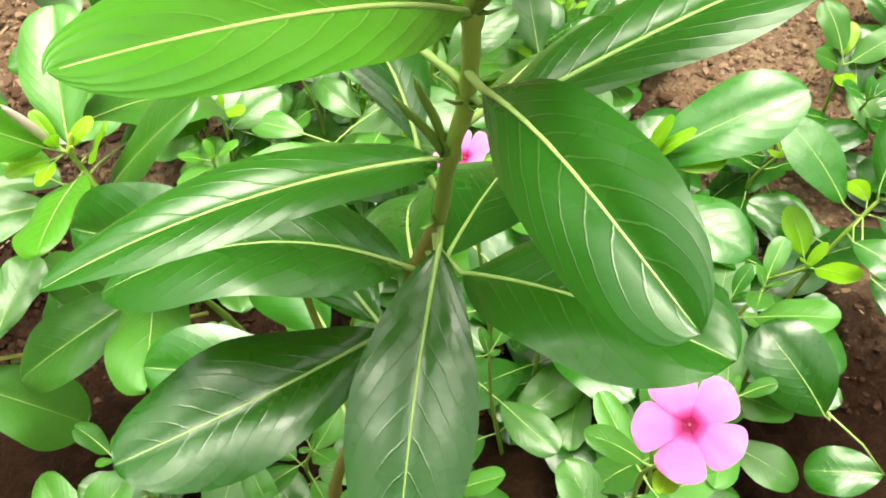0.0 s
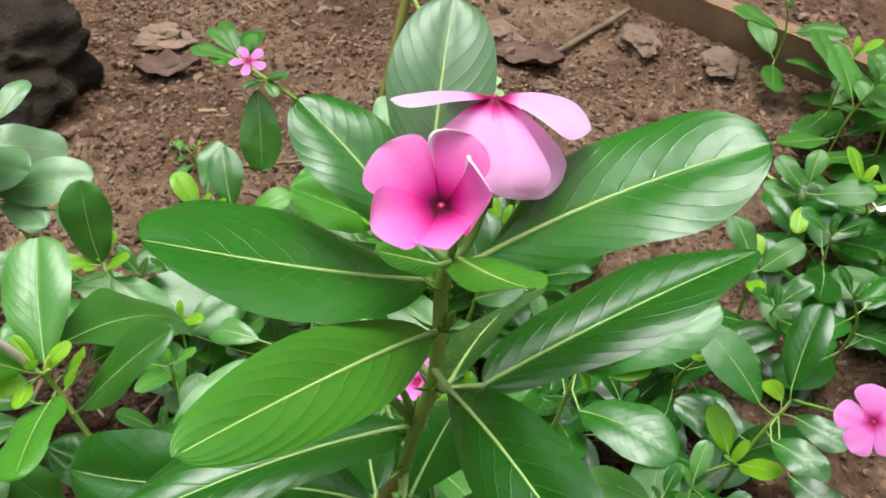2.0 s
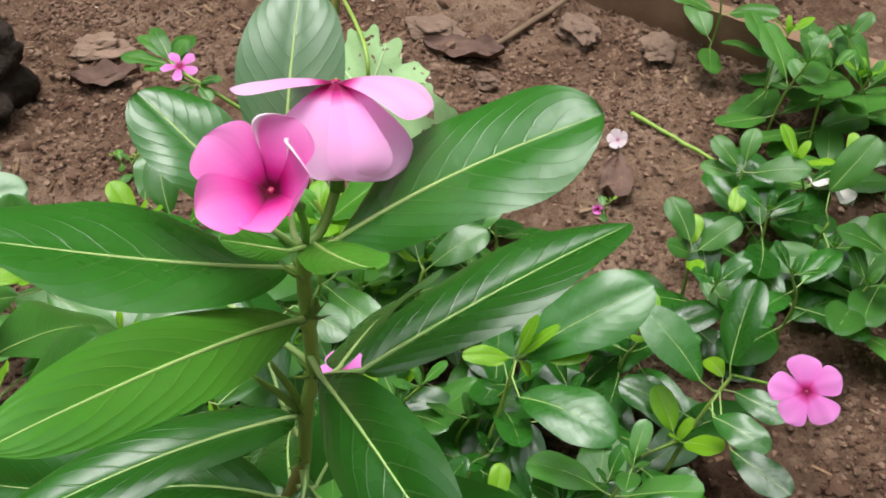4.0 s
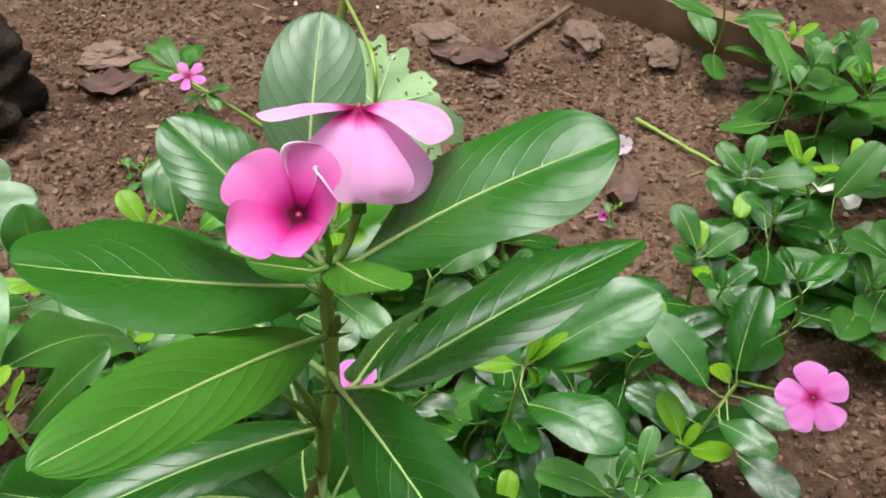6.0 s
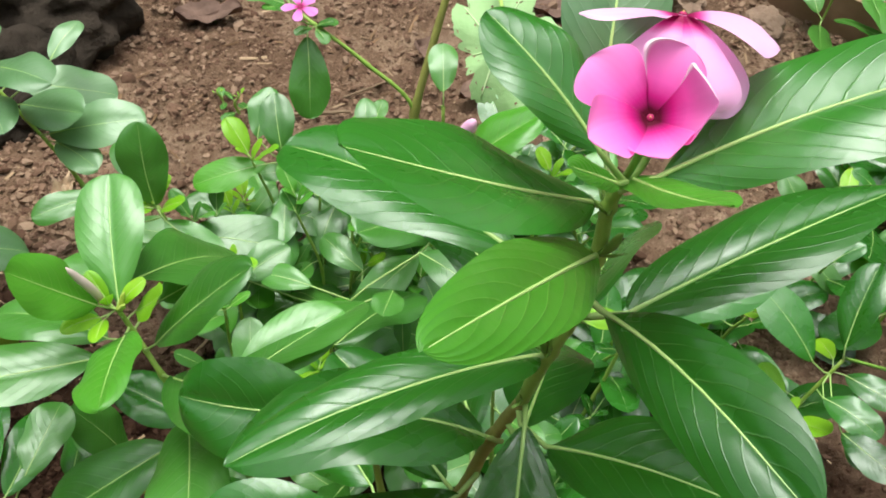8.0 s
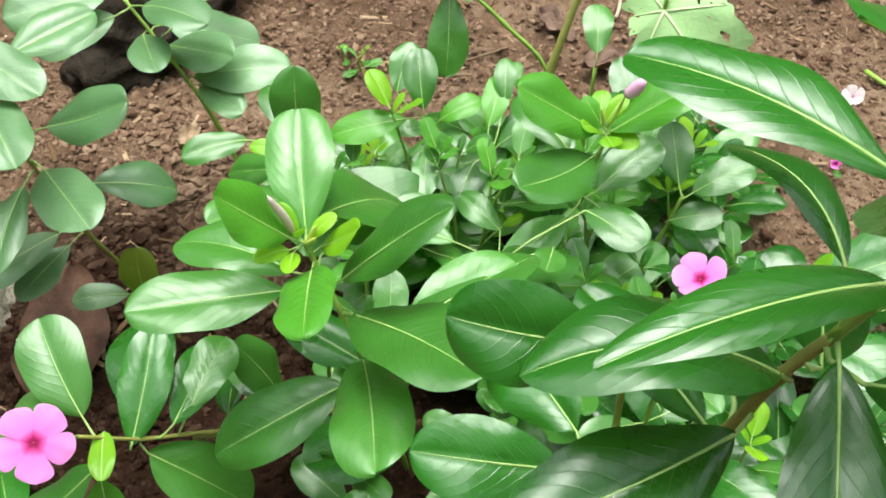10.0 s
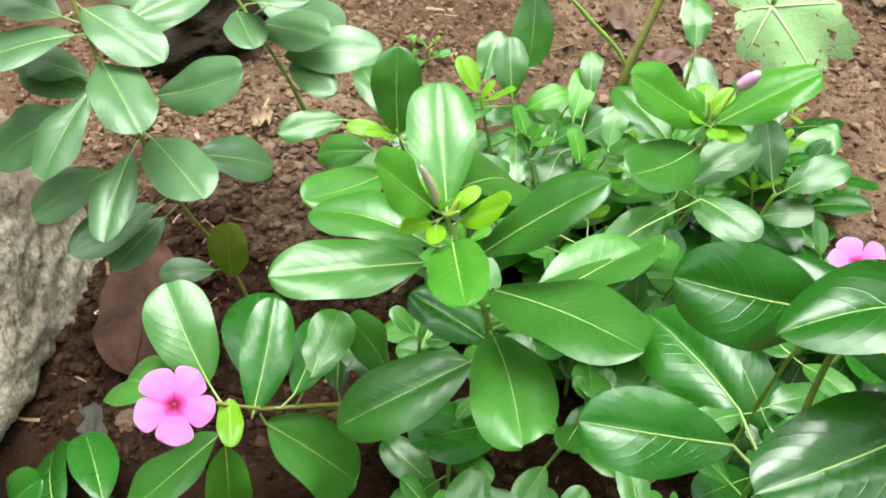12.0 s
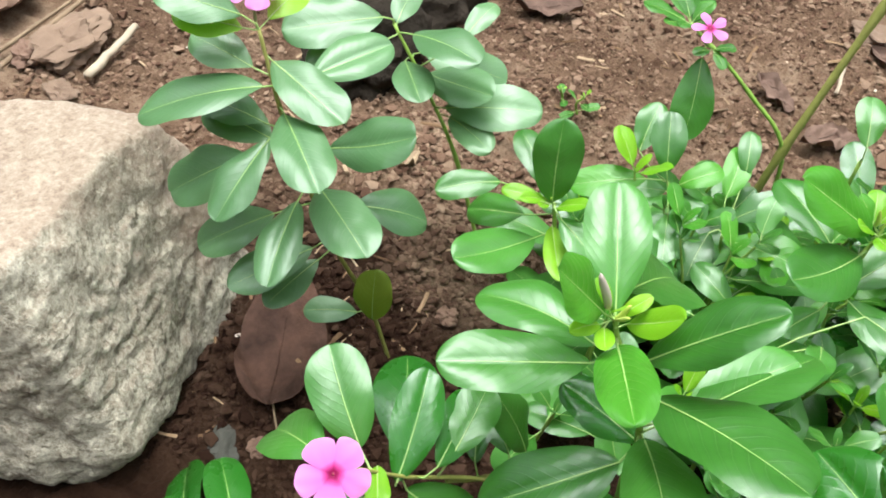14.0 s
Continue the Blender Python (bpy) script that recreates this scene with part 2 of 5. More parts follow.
def crumb_material(name, stops, rough=0.9, damp=False):
    m, nt, bsdf = material(name)
    geo = nt.nodes.new("ShaderNodeNewGeometry")
    tex = nt.nodes.new("ShaderNodeTexCoord")
    fine = noise_out(nt, 500.0, 4.0, 0.7, tex.outputs["Object"])
    tone = math_node(nt, "ADD", math_node(nt, "MULTIPLY", geo.outputs["Random Per Island"], 0.7), math_node(nt, "MULTIPLY", fine, 0.3))
    col = ramp(nt, tone, stops)
    # crumbs take the same damp and painted-shade darkening as the soil
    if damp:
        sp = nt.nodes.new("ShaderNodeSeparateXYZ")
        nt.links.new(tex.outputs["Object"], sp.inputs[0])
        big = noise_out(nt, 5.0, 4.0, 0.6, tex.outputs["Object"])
        wet_shade = node(nt, "ShaderNodeMapRange")
        nt.links.new(damp_shade_reach(nt, sp, big), wet_shade.inputs["Value"])
        wet_shade.inputs["From Min"].default_value, wet_shade.inputs["From Max"].default_value = 0.34, 0.50
        wet_shade.inputs["To Min"].default_value, wet_shade.inputs["To Max"].default_value = 0.92, 0.0
        col = mix_colour(nt, wet_shade.outputs[0], col, mix_colour(nt, 1.0, col, (0.125, 0.084, 0.070), "MULTIPLY"))
    nt.links.new(col, bsdf.inputs["Base Color"])
    bsdf.inputs["Roughness"].default_value = rough
    bsdf.inputs["Specular IOR Level"].default_value = 0.08
    bump(nt, bsdf, fine, 0.8, 0.001)
    return m


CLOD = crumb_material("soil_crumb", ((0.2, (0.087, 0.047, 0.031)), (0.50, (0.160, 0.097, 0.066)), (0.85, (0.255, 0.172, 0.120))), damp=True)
LITTER = crumb_material("dry_litter", ((0.1, (0.07, 0.038, 0.02)), (0.5, (0.21, 0.13, 0.075)), (0.9, (0.40, 0.29, 0.19))))
GRIT = crumb_material("pale_grit", ((0.1, (0.35, 0.22, 0.14)), (0.5, (0.5, 0.38, 0.28)), (0.9, (0.72, 0.66, 0.58))))

# weathered granite: pale tan skin, grey coarse broken face
ROCK, nt, bsdf = material("granite")
tex = nt.nodes.new("ShaderNodeTexCoord")
big = noise_out(nt, 9.0, 5.0, 0.6, tex.outputs["Object"])
mid = noise_out(nt, 70.0, 6.0, 0.7, tex.outputs["Object"])
fine = noise_out(nt, 600.0, 4.0, 0.7, tex.outputs["Object"])
flake = node(nt, "ShaderNodeTexVoronoi", Scale=260.0)
nt.links.new(tex.outputs["Object"], flake.inputs["Vector"])
speck = nt.nodes.new("ShaderNodeSeparateXYZ")
nt.links.new(flake.outputs["Color"], speck.inputs[0])
grit = noise_out(nt, 240.0, 5.0, 0.65, tex.outputs["Object"])
grain = math_node(nt, "ADD", math_node(nt, "MULTIPLY", mid, 0.32), math_node(nt, "ADD", math_node(nt, "MULTIPLY", grit, 0.36), math_node(nt, "ADD", math_node(nt, "MULTIPLY", fine, 0.24), math_node(nt, "MULTIPLY", speck.outputs[0], 0.08))))
# grey of the broken face, brightened to make up for weak front light
grey = ramp(nt, grain, ((0.40, (0.22, 0.178, 0.130)), (0.495, (0.46, 0.40, 0.31)), (0.60, (0.72, 0.655, 0.53))))
tan = ramp(nt, grain, ((0.38, (0.24, 0.172, 0.124)), (0.49, (0.36, 0.272, 0.205)), (0.60, (0.47, 0.385, 0.30))))
geo = nt.nodes.new("ShaderNodeNewGeometry")
sepn = nt.nodes.new("ShaderNodeSeparateXYZ")
nt.links.new(tex.outputs["Object"], sepn.inputs[0])
skin = node(nt, "ShaderNodeMapRange")
slope = math_node(nt, "ADD", sepn.outputs[0], math_node(nt, "MULTIPLY", sepn.outputs[1], -0.55))
edge = math_node(nt, "MULTIPLY", math_node(nt, "SUBTRACT", 0.070, slope), 8.0)
nt.links.new(math_node(nt, "ADD", edge, math_node(nt, "MULTIPLY", math_node(nt, "SUBTRACT", big, 0.5), 2.2)), skin.inputs["Value"])
skin.inputs["From Min"].default_value, skin.inputs["From Max"].default_value = -0.12, 0.2
tops = nt.nodes.new("ShaderNodeSeparateXYZ")
nt.links.new(geo.outputs["True Normal"], tops.inputs[0])
flat_top = node(nt, "ShaderNodeMapRange")
nt.links.new(math_node(nt, "ADD", tops.outputs[2], math_node(nt, "MULTIPLY", math_node(nt, "SUBTRACT", big, 0.5), 0.6)), flat_top.inputs["Value"])
flat_top.inputs["From Min"].default_value, flat_top.inputs["From Max"].default_value = 0.5, 1.0
nt.links.new(mix_colour(nt, math_node(nt, "MAXIMUM", skin.outputs[0], flat_top.outputs[0]), grey, tan), bsdf.inputs["Base Color"])
bsdf.inputs["Roughness"].default_value = 0.85
chip = node(nt, "ShaderNodeTexVoronoi", Scale=90.0)
nt.links.new(tex.outputs["Object"], chip.inputs["Vector"])
bump(nt, bsdf, math_node(nt, "ADD", grit, math_node(nt, "ADD", math_node(nt, "MULTIPLY", fine, 0.5), math_node(nt, "MULTIPLY", chip.outputs["Distance"], 0.25))), 0.9, 0.004)

STONE_DARK = plain("stone_dark", (0.014, 0.011, 0.008), (0.058, 0.044, 0.034), 25.0, 0.95, 120.0, 0.008, spec=0.1)
BOARD = plain("weathered_board", (0.18, 0.108, 0.062), (0.32, 0.20, 0.12), 18.0, 0.85, 90.0, 0.002)
STONE_BROWN = plain("stone_brown", (0.12, 0.076, 0.053), (0.25, 0.168, 0.118), 30.0, 0.9, 200.0, 0.002)
SLATE = plain("stone_slate", (0.028, 0.027, 0.022), (0.062, 0.058, 0.047), 40.0, 0.8, 200.0, 0.001)
BRICK = plain("brick_fragment", (0.12, 0.068, 0.048), (0.23, 0.14, 0.10), 35.0, 0.9, 250.0, 0.002)
DRY_LEAF = plain("dry_leaf", (0.012, 0.006, 0.005), (0.115, 0.060, 0.042), 28.0, 0.7, 140.0, 0.002, random_tone=0.0, spec=0.12)
DRY_BROWN = plain("dry_leaf_brown", (0.055, 0.032, 0.026), (0.19, 0.12, 0.092), 40.0, 0.8, 180.0, 0.001, spec=0.15)
DRY_PALE = plain("dry_leaf_pale", (0.28, 0.19, 0.12), (0.45, 0.34, 0.22), 40.0, 0.7, 180.0, 0.001)
TWIG = plain("twig", (0.12, 0.075, 0.045), (0.27, 0.19, 0.12), 60.0, 0.85, 300.0, 0.001)
BAMBOO = plain("split_cane", (0.30, 0.23, 0.16), (0.48, 0.40, 0.30), 50.0, 0.7, 200.0, 0.0008)
WHITE = plain("faded_white", (0.62, 0.55, 0.52), (0.80, 0.76, 0.72), 90.0, 0.7)
# dark matt surface for the added, unseen sky blockers
SKY_BLOCK = plain("sky_block_matt", (0.05, 0.055, 0.035), (0.10, 0.105, 0.07), 3.0, 0.9, 40.0, 0.004)


# ---- builders ----
def mesh_from(name, verts, faces, mat, uvs=None, smooth=True):
    me = bpy.data.meshes.new(name)
    me.from_pydata(verts, [], faces)
    me.materials.append(mat)
    if smooth:
        me.polygons.foreach_set("use_smooth", [True] * len(me.polygons))
    if uvs is not None:
        layer = me.uv_layers.new(name="UVMap")
        idx = np.empty(len(me.loops), dtype=np.int32)
        me.loops.foreach_get("vertex_index", idx)
        layer.data.foreach_set("uv", np.asarray(uvs, dtype=np.float32)[idx].ravel())
    me.update()
    return me


def part(name, me, parent, label=""):
    ob = new(name, me)
    ob.parent = parent
    return tagged(ob, label)


def thing(name, place, label, category, group="", kind=""):
    ob = new(name)
    ob.empty_display_size = 0.02
    ob.matrix_basis = Matrix.Translation(place)
    ob.matrix_world = Matrix.Translation(place)
    return tagged(ob, label, category, group, kind)


def tube(path, radii, sides=7):
    """Vertices and faces of a round, tapering tube along a path, closed at both ends."""
    path = [Vector(p) for p in path]
    verts, faces = [], []
    for i, p in enumerate(path):
        ahead = (path[min(i + 1, len(path) - 1)] - path[max(i - 1, 0)]).normalized()
        a = ahead.cross(Vector((0.31, 0.2, 0.93))).normalized()
        b = ahead.cross(a)
        for k in range(sides):
            w = 2 * math.pi * k / sides
            verts.append(p + (a * math.cos(w) + b * math.sin(w)) * radii[i])
    for i in range(len(path) - 1):
        for k in range(sides):
            k2 = (k + 1) % sides
            faces.append((i * sides + k, i * sides + k2, (i + 1) * sides + k2, (i + 1) * sides + k))
    faces.append(tuple(range(sides))[::-1])
    faces.append(tuple((len(path) - 1) * sides + k for k in range(sides)))
    return verts, faces


def smooth_path(points, steps=6):
    """Catmull-Rom through the points."""
    pts = [Vector(p) for p in points]
    pts = [pts[0] * 2 - pts[1]] + pts + [pts[-1] * 2 - pts[-2]]
    out = []
    for i in range(1, len(pts) - 2):
        for s in range(steps):
            t = s / steps
            p0, p1, p2, p3 = pts[i - 1 : i + 3]
            out.append(0.5 * (2 * p1 + (p2 - p0) * t + (2 * p0 - 5 * p1 + 4 * p2 - p3) * t * t + (3 * p1 - p0 - 3 * p2 + p3) * t ** 3))
    out.append(pts[-2])
    return out


STEMS = {}
TONES = {"mature": LEAF, "upper": LEAF_TOP, "dull": LEAF_DULL_SHEEN, "glossy": LEAF_GLOSSY, "shade": LEAF_SHADE, "young": LEAF_YOUNG, "fresh": LEAF_FRESH, "old": LEAF_OLD}


def stem(plant, points, r0, r1, mat=None, label=""):
    """A stem from the ground up; leaves and flowers find their nearest point on it."""
    path = smooth_path(points, 7)
    n = len(path)
    rng = random.Random(len(path) * 7 + int(1000 * abs(path[0].x)))
    radii = []
    for i in range(n):
        r = r0 + (r1 - r0) * i / (n - 1)
        if i % 7 == 0 and 0 < i < n - 1:
            r *= 1.3
        radii.append(r * rng.uniform(0.93, 1.07))
    verts, faces = tube(path, radii, 9)
    part("stem", mesh_from("stem", [v - plant.location for v in verts], faces, mat or STEM_GREEN), plant, label)
    STEMS.setdefault(plant.name, []).extend(zip(path, radii))


def nearest_stem(plant, p):
    best = min(STEMS[plant.name], key=lambda q: (q[0] - p).length)
    return best[0]


LEAF_COUNT = [0]


def leaf(plant, base, tip, width, roll=0.0, tone="mature", arch=None, fold=None, peak=0.60, blunt=0.47, attach=True, rib=0.0005, nu=18, label="", bend=None):
    """A glossy oblong leaf with its pale midrib and stalk. roll: degrees about its axis; arch: how far it bows up between base and tip."""
    LEAF_COUNT[0] += 1
    rng = random.Random(LEAF_COUNT[0] * 13 + 5)
    b, t = Vector(base), Vector(tip)
    if attach and nu < 26:
        # short stalks: the blade's wedge reaches back towards its stem
        gap = nearest_stem(plant, b) - b
        if gap.length > 0.007:
            b = b + gap.normalized() * min(gap.length - 0.007, 0.24 * (t - b).length)
    axis = t - b
    length = axis.length
    axis.normalize()
    side = Vector((0, 0, 1)).cross(axis)
    if side.length < 0.05:
        side = Vector((0, -1, 0)).cross(axis)
    side.normalize()
    up = axis.cross(side)
    c, s = math.cos(radians(roll)), math.sin(radians(roll))
    side, up = side * c + up * s, up * c - side * s
    # blade outline: wedge-shaped base, blunt tip
    start = min(0.13, 0.008 / length) if attach else 0.0
    arch = rng.uniform(0.04, 0.12) if arch is None else arch
    fold = (rng.uniform(0.16, 0.36) if nu > 20 else rng.uniform(0.06, 0.24)) if fold is None else fold
    q = blunt
    p = q * peak / (1 - peak)
    top = (peak ** p) * ((1 - peak) ** q)
    nv = 6 if nu > 20 else 4
    ph1, ph2, amp = rng.uniform(0, 6.28), rng.uniform(0, 6.28), rng.uniform(0.018, 0.058)
    twist = rng.uniform(-0.2, 0.2) if bend is None else rng.uniform(-0.06, 0.06)
    bend = rng.uniform(-0.03, 0.03) if bend is None else bend
    verts, uvs, faces, ribs = [], [], [], []
    for i in range(nu + 1):
        e = i / nu
        e = 0.5 - 0.5 * math.cos(math.pi * e)
        u = start + (1 - start) * e
        half = 0.5 * width * (max(e, 1e-4) ** p) * (max(1 - e, 1e-4) ** q) / top
        half *= 1 + 0.03 * math.sin(9 * e + ph1)
        centre = b + axis * (u * length) + up * (arch * length * 4 * u * (1 - u)) + side * (bend * length * math.sin(math.pi * u))
        tw = twist * (e - 0.5)
        for k in range(-nv, nv + 1):
            f = k / nv
            y = half * f
            z = fold * abs(y) * (1 - 0.9 * abs(f)) * 2.0 + amp * width * math.sin(11 * e + ph2 + (1.3 if k > 0 else 0)) * abs(f) ** 2 + tw * y
            verts.append(centre + side * y + up * z - plant.location)
            uvs.append((0.5 + 0.5 * f, e))
        ribs.append(centre)
    w = 2 * nv + 1
    for i in range(nu):
        for k in range(w - 1):
            faces.append((i * w + k, i * w + k + 1, (i + 1) * w + k + 1, (i + 1) * w + k))
    blade = part("leaf", mesh_from("leaf", verts, faces, TONES[tone], uvs), plant, label or ("bright yellow-green young leaf" if tone == "young" else ""))
    # stalk and midrib
    path, radii = [], []
    r = rib * (0.6 + 0.4 * length / 0.07)
    if attach:
        a = nearest_stem(plant, b)
        path += [a, a.lerp(b, 0.5) + up * 0.0006]
        radii += [r * 1.5, r * 1.35]
    for i, q_ in enumerate(ribs):
        if i % 2 == 0 and i < nu:
            path.append(q_ + up * (0.0002 - 0.0003 * i / nu if i else 0.0))
            radii.append(r * (0.12 + 1.0 * (1 - i / nu) ** 1.3))
    vs, fs = tube(path, radii, 6)
    part("midrib", mesh_from("midrib", [v - plant.location for v in vs], fs, RIB), blade)
    return blade


def petal(holder, root, c, n, out, radius, e0, e1, mat, wide=1.0, cup=0.0, lips=(0, 0), skew=0.07, seed=0, inner=0.04):
    """One broad, skewed petal. e0, e1: degrees by which it rises at its foot and at its end; cup: how far its sides lift; lips: rolled-in sides."""
    lat = n.cross(out).normalized()
    nu, nv = 20, 7
    cols = [(j / nv, 0.0) for j in range(-nv, nv + 1)]
    if lips[0]:
        cols = [(-1.0, -0.6 * k) for k in range(6, 0, -1)] + cols
    if lips[1]:
        cols = cols + [(1.0, 0.6 * k) for k in range(1, 7)]
    verts, uvs, faces = [], [], []
    r, h = inner * radius, 0.0
    for i in range(nu + 1):
        e = 1 - (1 - i / nu) ** 1.7
        ang = radians(e0 + (e1 - e0) * e)
        if i:
            r += math.cos(ang) * radius * 0.96 * (e - last)
            h += math.sin(ang) * radius * 0.96 * (e - last)
        last = e
        half = wide * radius * 0.57 * (0.07 + 0.93 * e ** 0.8) * math.sqrt(max(1 - max(0.0, (e - 0.5) / 0.5) ** 2.6, 0.0)) + radius * 0.004
        nrm = n * math.cos(ang) - out * math.sin(ang)
        for f, roll in cols:
            y = half * f + skew * radius * e * e
            full = min(1.0, half / (0.40 * wide * radius * max(e, 0.2)))
            z = full * e * radius * (cup * f * f - 0.05 * f * f * (cup == 0) + 0.05 * f + 0.014 * math.sin(6 * f + 2 * seed + 4 * e))
            if roll:
                lr = lips[0 if roll < 0 else 1] * half * min(1.0, max(0.0, (e - 0.42) / 0.3))
                y += math.copysign(lr * math.sin(abs(roll)), roll)
                z += lr * (1 - math.cos(abs(roll)))
            verts.append(c + out * (r - 0.05 * radius * f * f * e * full) + lat * y + n * h + nrm * z - root)
            uvs.append((0.5 + 0.5 * f + 0.12 * roll, e))
    w = len(cols)
    for i in range(nu):
        for j in range(w - 1):
            faces.append((i * w + j, i * w + j + 1, (i + 1) * w + j + 1, (i + 1) * w + j))
    return part("petal", mesh_from("petal", verts, faces, mat, uvs), holder)


def flower(plant, centre, facing, radius, spin=0.0, elev=(8, -6), mat=None, name_label="", petals=None, tube_to=None, across=None):
    """Five overlapping petals round a small dark eye, on a narrow tube. petals: for each its direction in degrees from across, rise at foot and end, and further shape."""
    mat = mat or PETAL
    c, n = Vector(centre), Vector(facing).normalized()
    a = n.cross(Vector((0.13, 0.21, 0.97))).normalized()
    if across is not None:
        a = Vector(across)
        a = (a - n * a.dot(n)).normalized()
    b = n.cross(a)
    root = plant.location
    vs, fs = tube([c - n * radius * 0.02, c - n * radius * 0.5, c - n * radius * 1.1], [radius * 0.07, radius * 0.06, radius * 0.08], 8)
    holder = part("flower", mesh_from("flower", [v - root for v in vs], fs, SEPAL), plant, name_label or "pink five-petalled flower with a dark eye")
    rng = random.Random(int(1e4 * abs(c.x + c.y)))
    if petals is None:
        petals = [(math.degrees(spin) + 72 * k + rng.uniform(-4, 4), elev[0] + rng.uniform(-5, 5), elev[1] + rng.uniform(-8, 8), {"wide": rng.uniform(0.96, 1.08)}) for k in range(5)]
    for k, (az, e0, e1, more) in enumerate(petals):
        out = a * math.cos(radians(az)) + b * math.sin(radians(az))
        petal(holder, root, c, n, out, radius * more.get("long", 1.0), e0, e1, mat, more.get("wide", 1.0), more.get("cup", 0.0), more.get("lips", (0, 0)), more.get("skew", 0.07), k)
    vs, fs = tube([c + n * radius * 0.004, c + n * radius * 0.022, c + n * radius * 0.03], [radius * 0.046, radius * 0.034, radius * 0.012], 12)
    part("eye", mesh_from("eye", [v - root for v in vs], fs, EYE), holder, "dark magenta eye")
    vs, fs = tube([c + n * radius * 0.025, c + n * radius * 0.045], [radius * 0.014, radius * 0.008], 8)
    part("throat", mesh_from("throat", [v - root for v in vs], fs, EYE_RING), holder, "pale yellow throat")
    if tube_to is not None:
        foot = c - n * radius * 1.05
        p = smooth_path([Vector(tube_to), (Vector(tube_to) + foot) / 2 - n * radius * 0.15, foot], 5)
        vs, fs = tube(p, [radius * 0.055] * len(p), 7)
        part("flower_tube", mesh_from("flower_tube", [v - root for v in vs], fs, SEPAL), holder)
    return holder


def bud(plant, base, tip, radius, mat, label):
    """A closed, twisted bud on its calyx."""
    b, t = Vector(base), Vector(tip)
    path, radii = [], []
    for i in range(9):
        e = i / 8
        path.append(b.lerp(t, e) + Vector((0.0006 * math.sin(5 * e), 0, 0)))
        radii.append(radius * (0.35 + 0.65 * math.sin(math.pi * min(1, 0.18 + 0.82 * e)) ** 0.8) if e < 1 else radius * 0.12)
    vs, fs = tube(path, radii, 9)
    return part("bud", mesh_from("bud", [v - plant.location for v in vs], fs, mat), plant, label)


def sepals(plant, at, size, seed, count=6):
    """A tuft of narrow green calyx points, left where flowers have dropped."""
    rng = random.Random(seed)
    p = Vector(at)
    for _ in range(count):
        d = Vector((rng.uniform(-1, 1), rng.uniform(-1, 0.6), rng.uniform(0.1, 1))).normalized()
        vs, fs = tube([p, p + d * size * 0.5, p + d * size + Vector((0, 0, size * 0.2))], [size * 0.09, size * 0.07, size * 0.01], 5)
        part("sepal", mesh_from("sepal", [v - plant.location for v in vs], fs, SEPAL), plant)


def lump(seed, size, rough=0.25, subdiv=2):
    """A stone-like lump: vertices and faces round the origin, resting on z = 0."""
    bm = bmesh.new()
    bmesh.ops.create_icosphere(bm, subdivisions=subdiv, radius=1)
    off = Vector((seed * 3.17, seed * 1.71, seed * 0.37))
    for v in bm.verts:
        d = 1 + rough * noise.noise(v.co * 1.3 + off) + rough * 0.5 * noise.noise(v.co * 3.1 + off) + rough * 0.16 * noise.noise(v.co * 8.0 + off)
        v.co = Vector((v.co.x * d * size[0], v.co.y * d * size[1], v.co.z * d * size[2]))
    low = min(v.co.z for v in bm.verts)
    verts = [Vector((v.co.x, v.co.y, v.co.z - low * 0.75)) for v in bm.verts]
    faces = [tuple(v.index for v in f.verts) for f in bm.faces]
    bm.free()
    return verts, faces


def ground_z(x, y):
    """Height of the soil: gentle rises, clods and crumbs near the bed."""
    z = 0.012 * noise.noise(Vector((x * 4, y * 4, 0.3))) + 0.006 * noise.noise(Vector((x * 13, y * 13, 1.7)))
    if -1.2 < x < 1.2 and -0.2 < y < 2.2:
        p = Vector((x, y, 0.0))
        z += 0.0120 * (0.16 - abs(noise.noise(p * 48))) + 0.0085 * (0.16 - abs(noise.noise(p * 105))) + 0.0035 * noise.noise(p * 210)
    return z


def solid(name, verts, faces, mat, place, turn, label, category, group="", smooth=True):
    ob = new(name, mesh_from(name, verts, faces, mat, smooth=smooth))
    ob.matrix_basis = Matrix.Translation(place) @ pose(0, 0, 0, *turn)
    return tagged(ob, label, category, group)


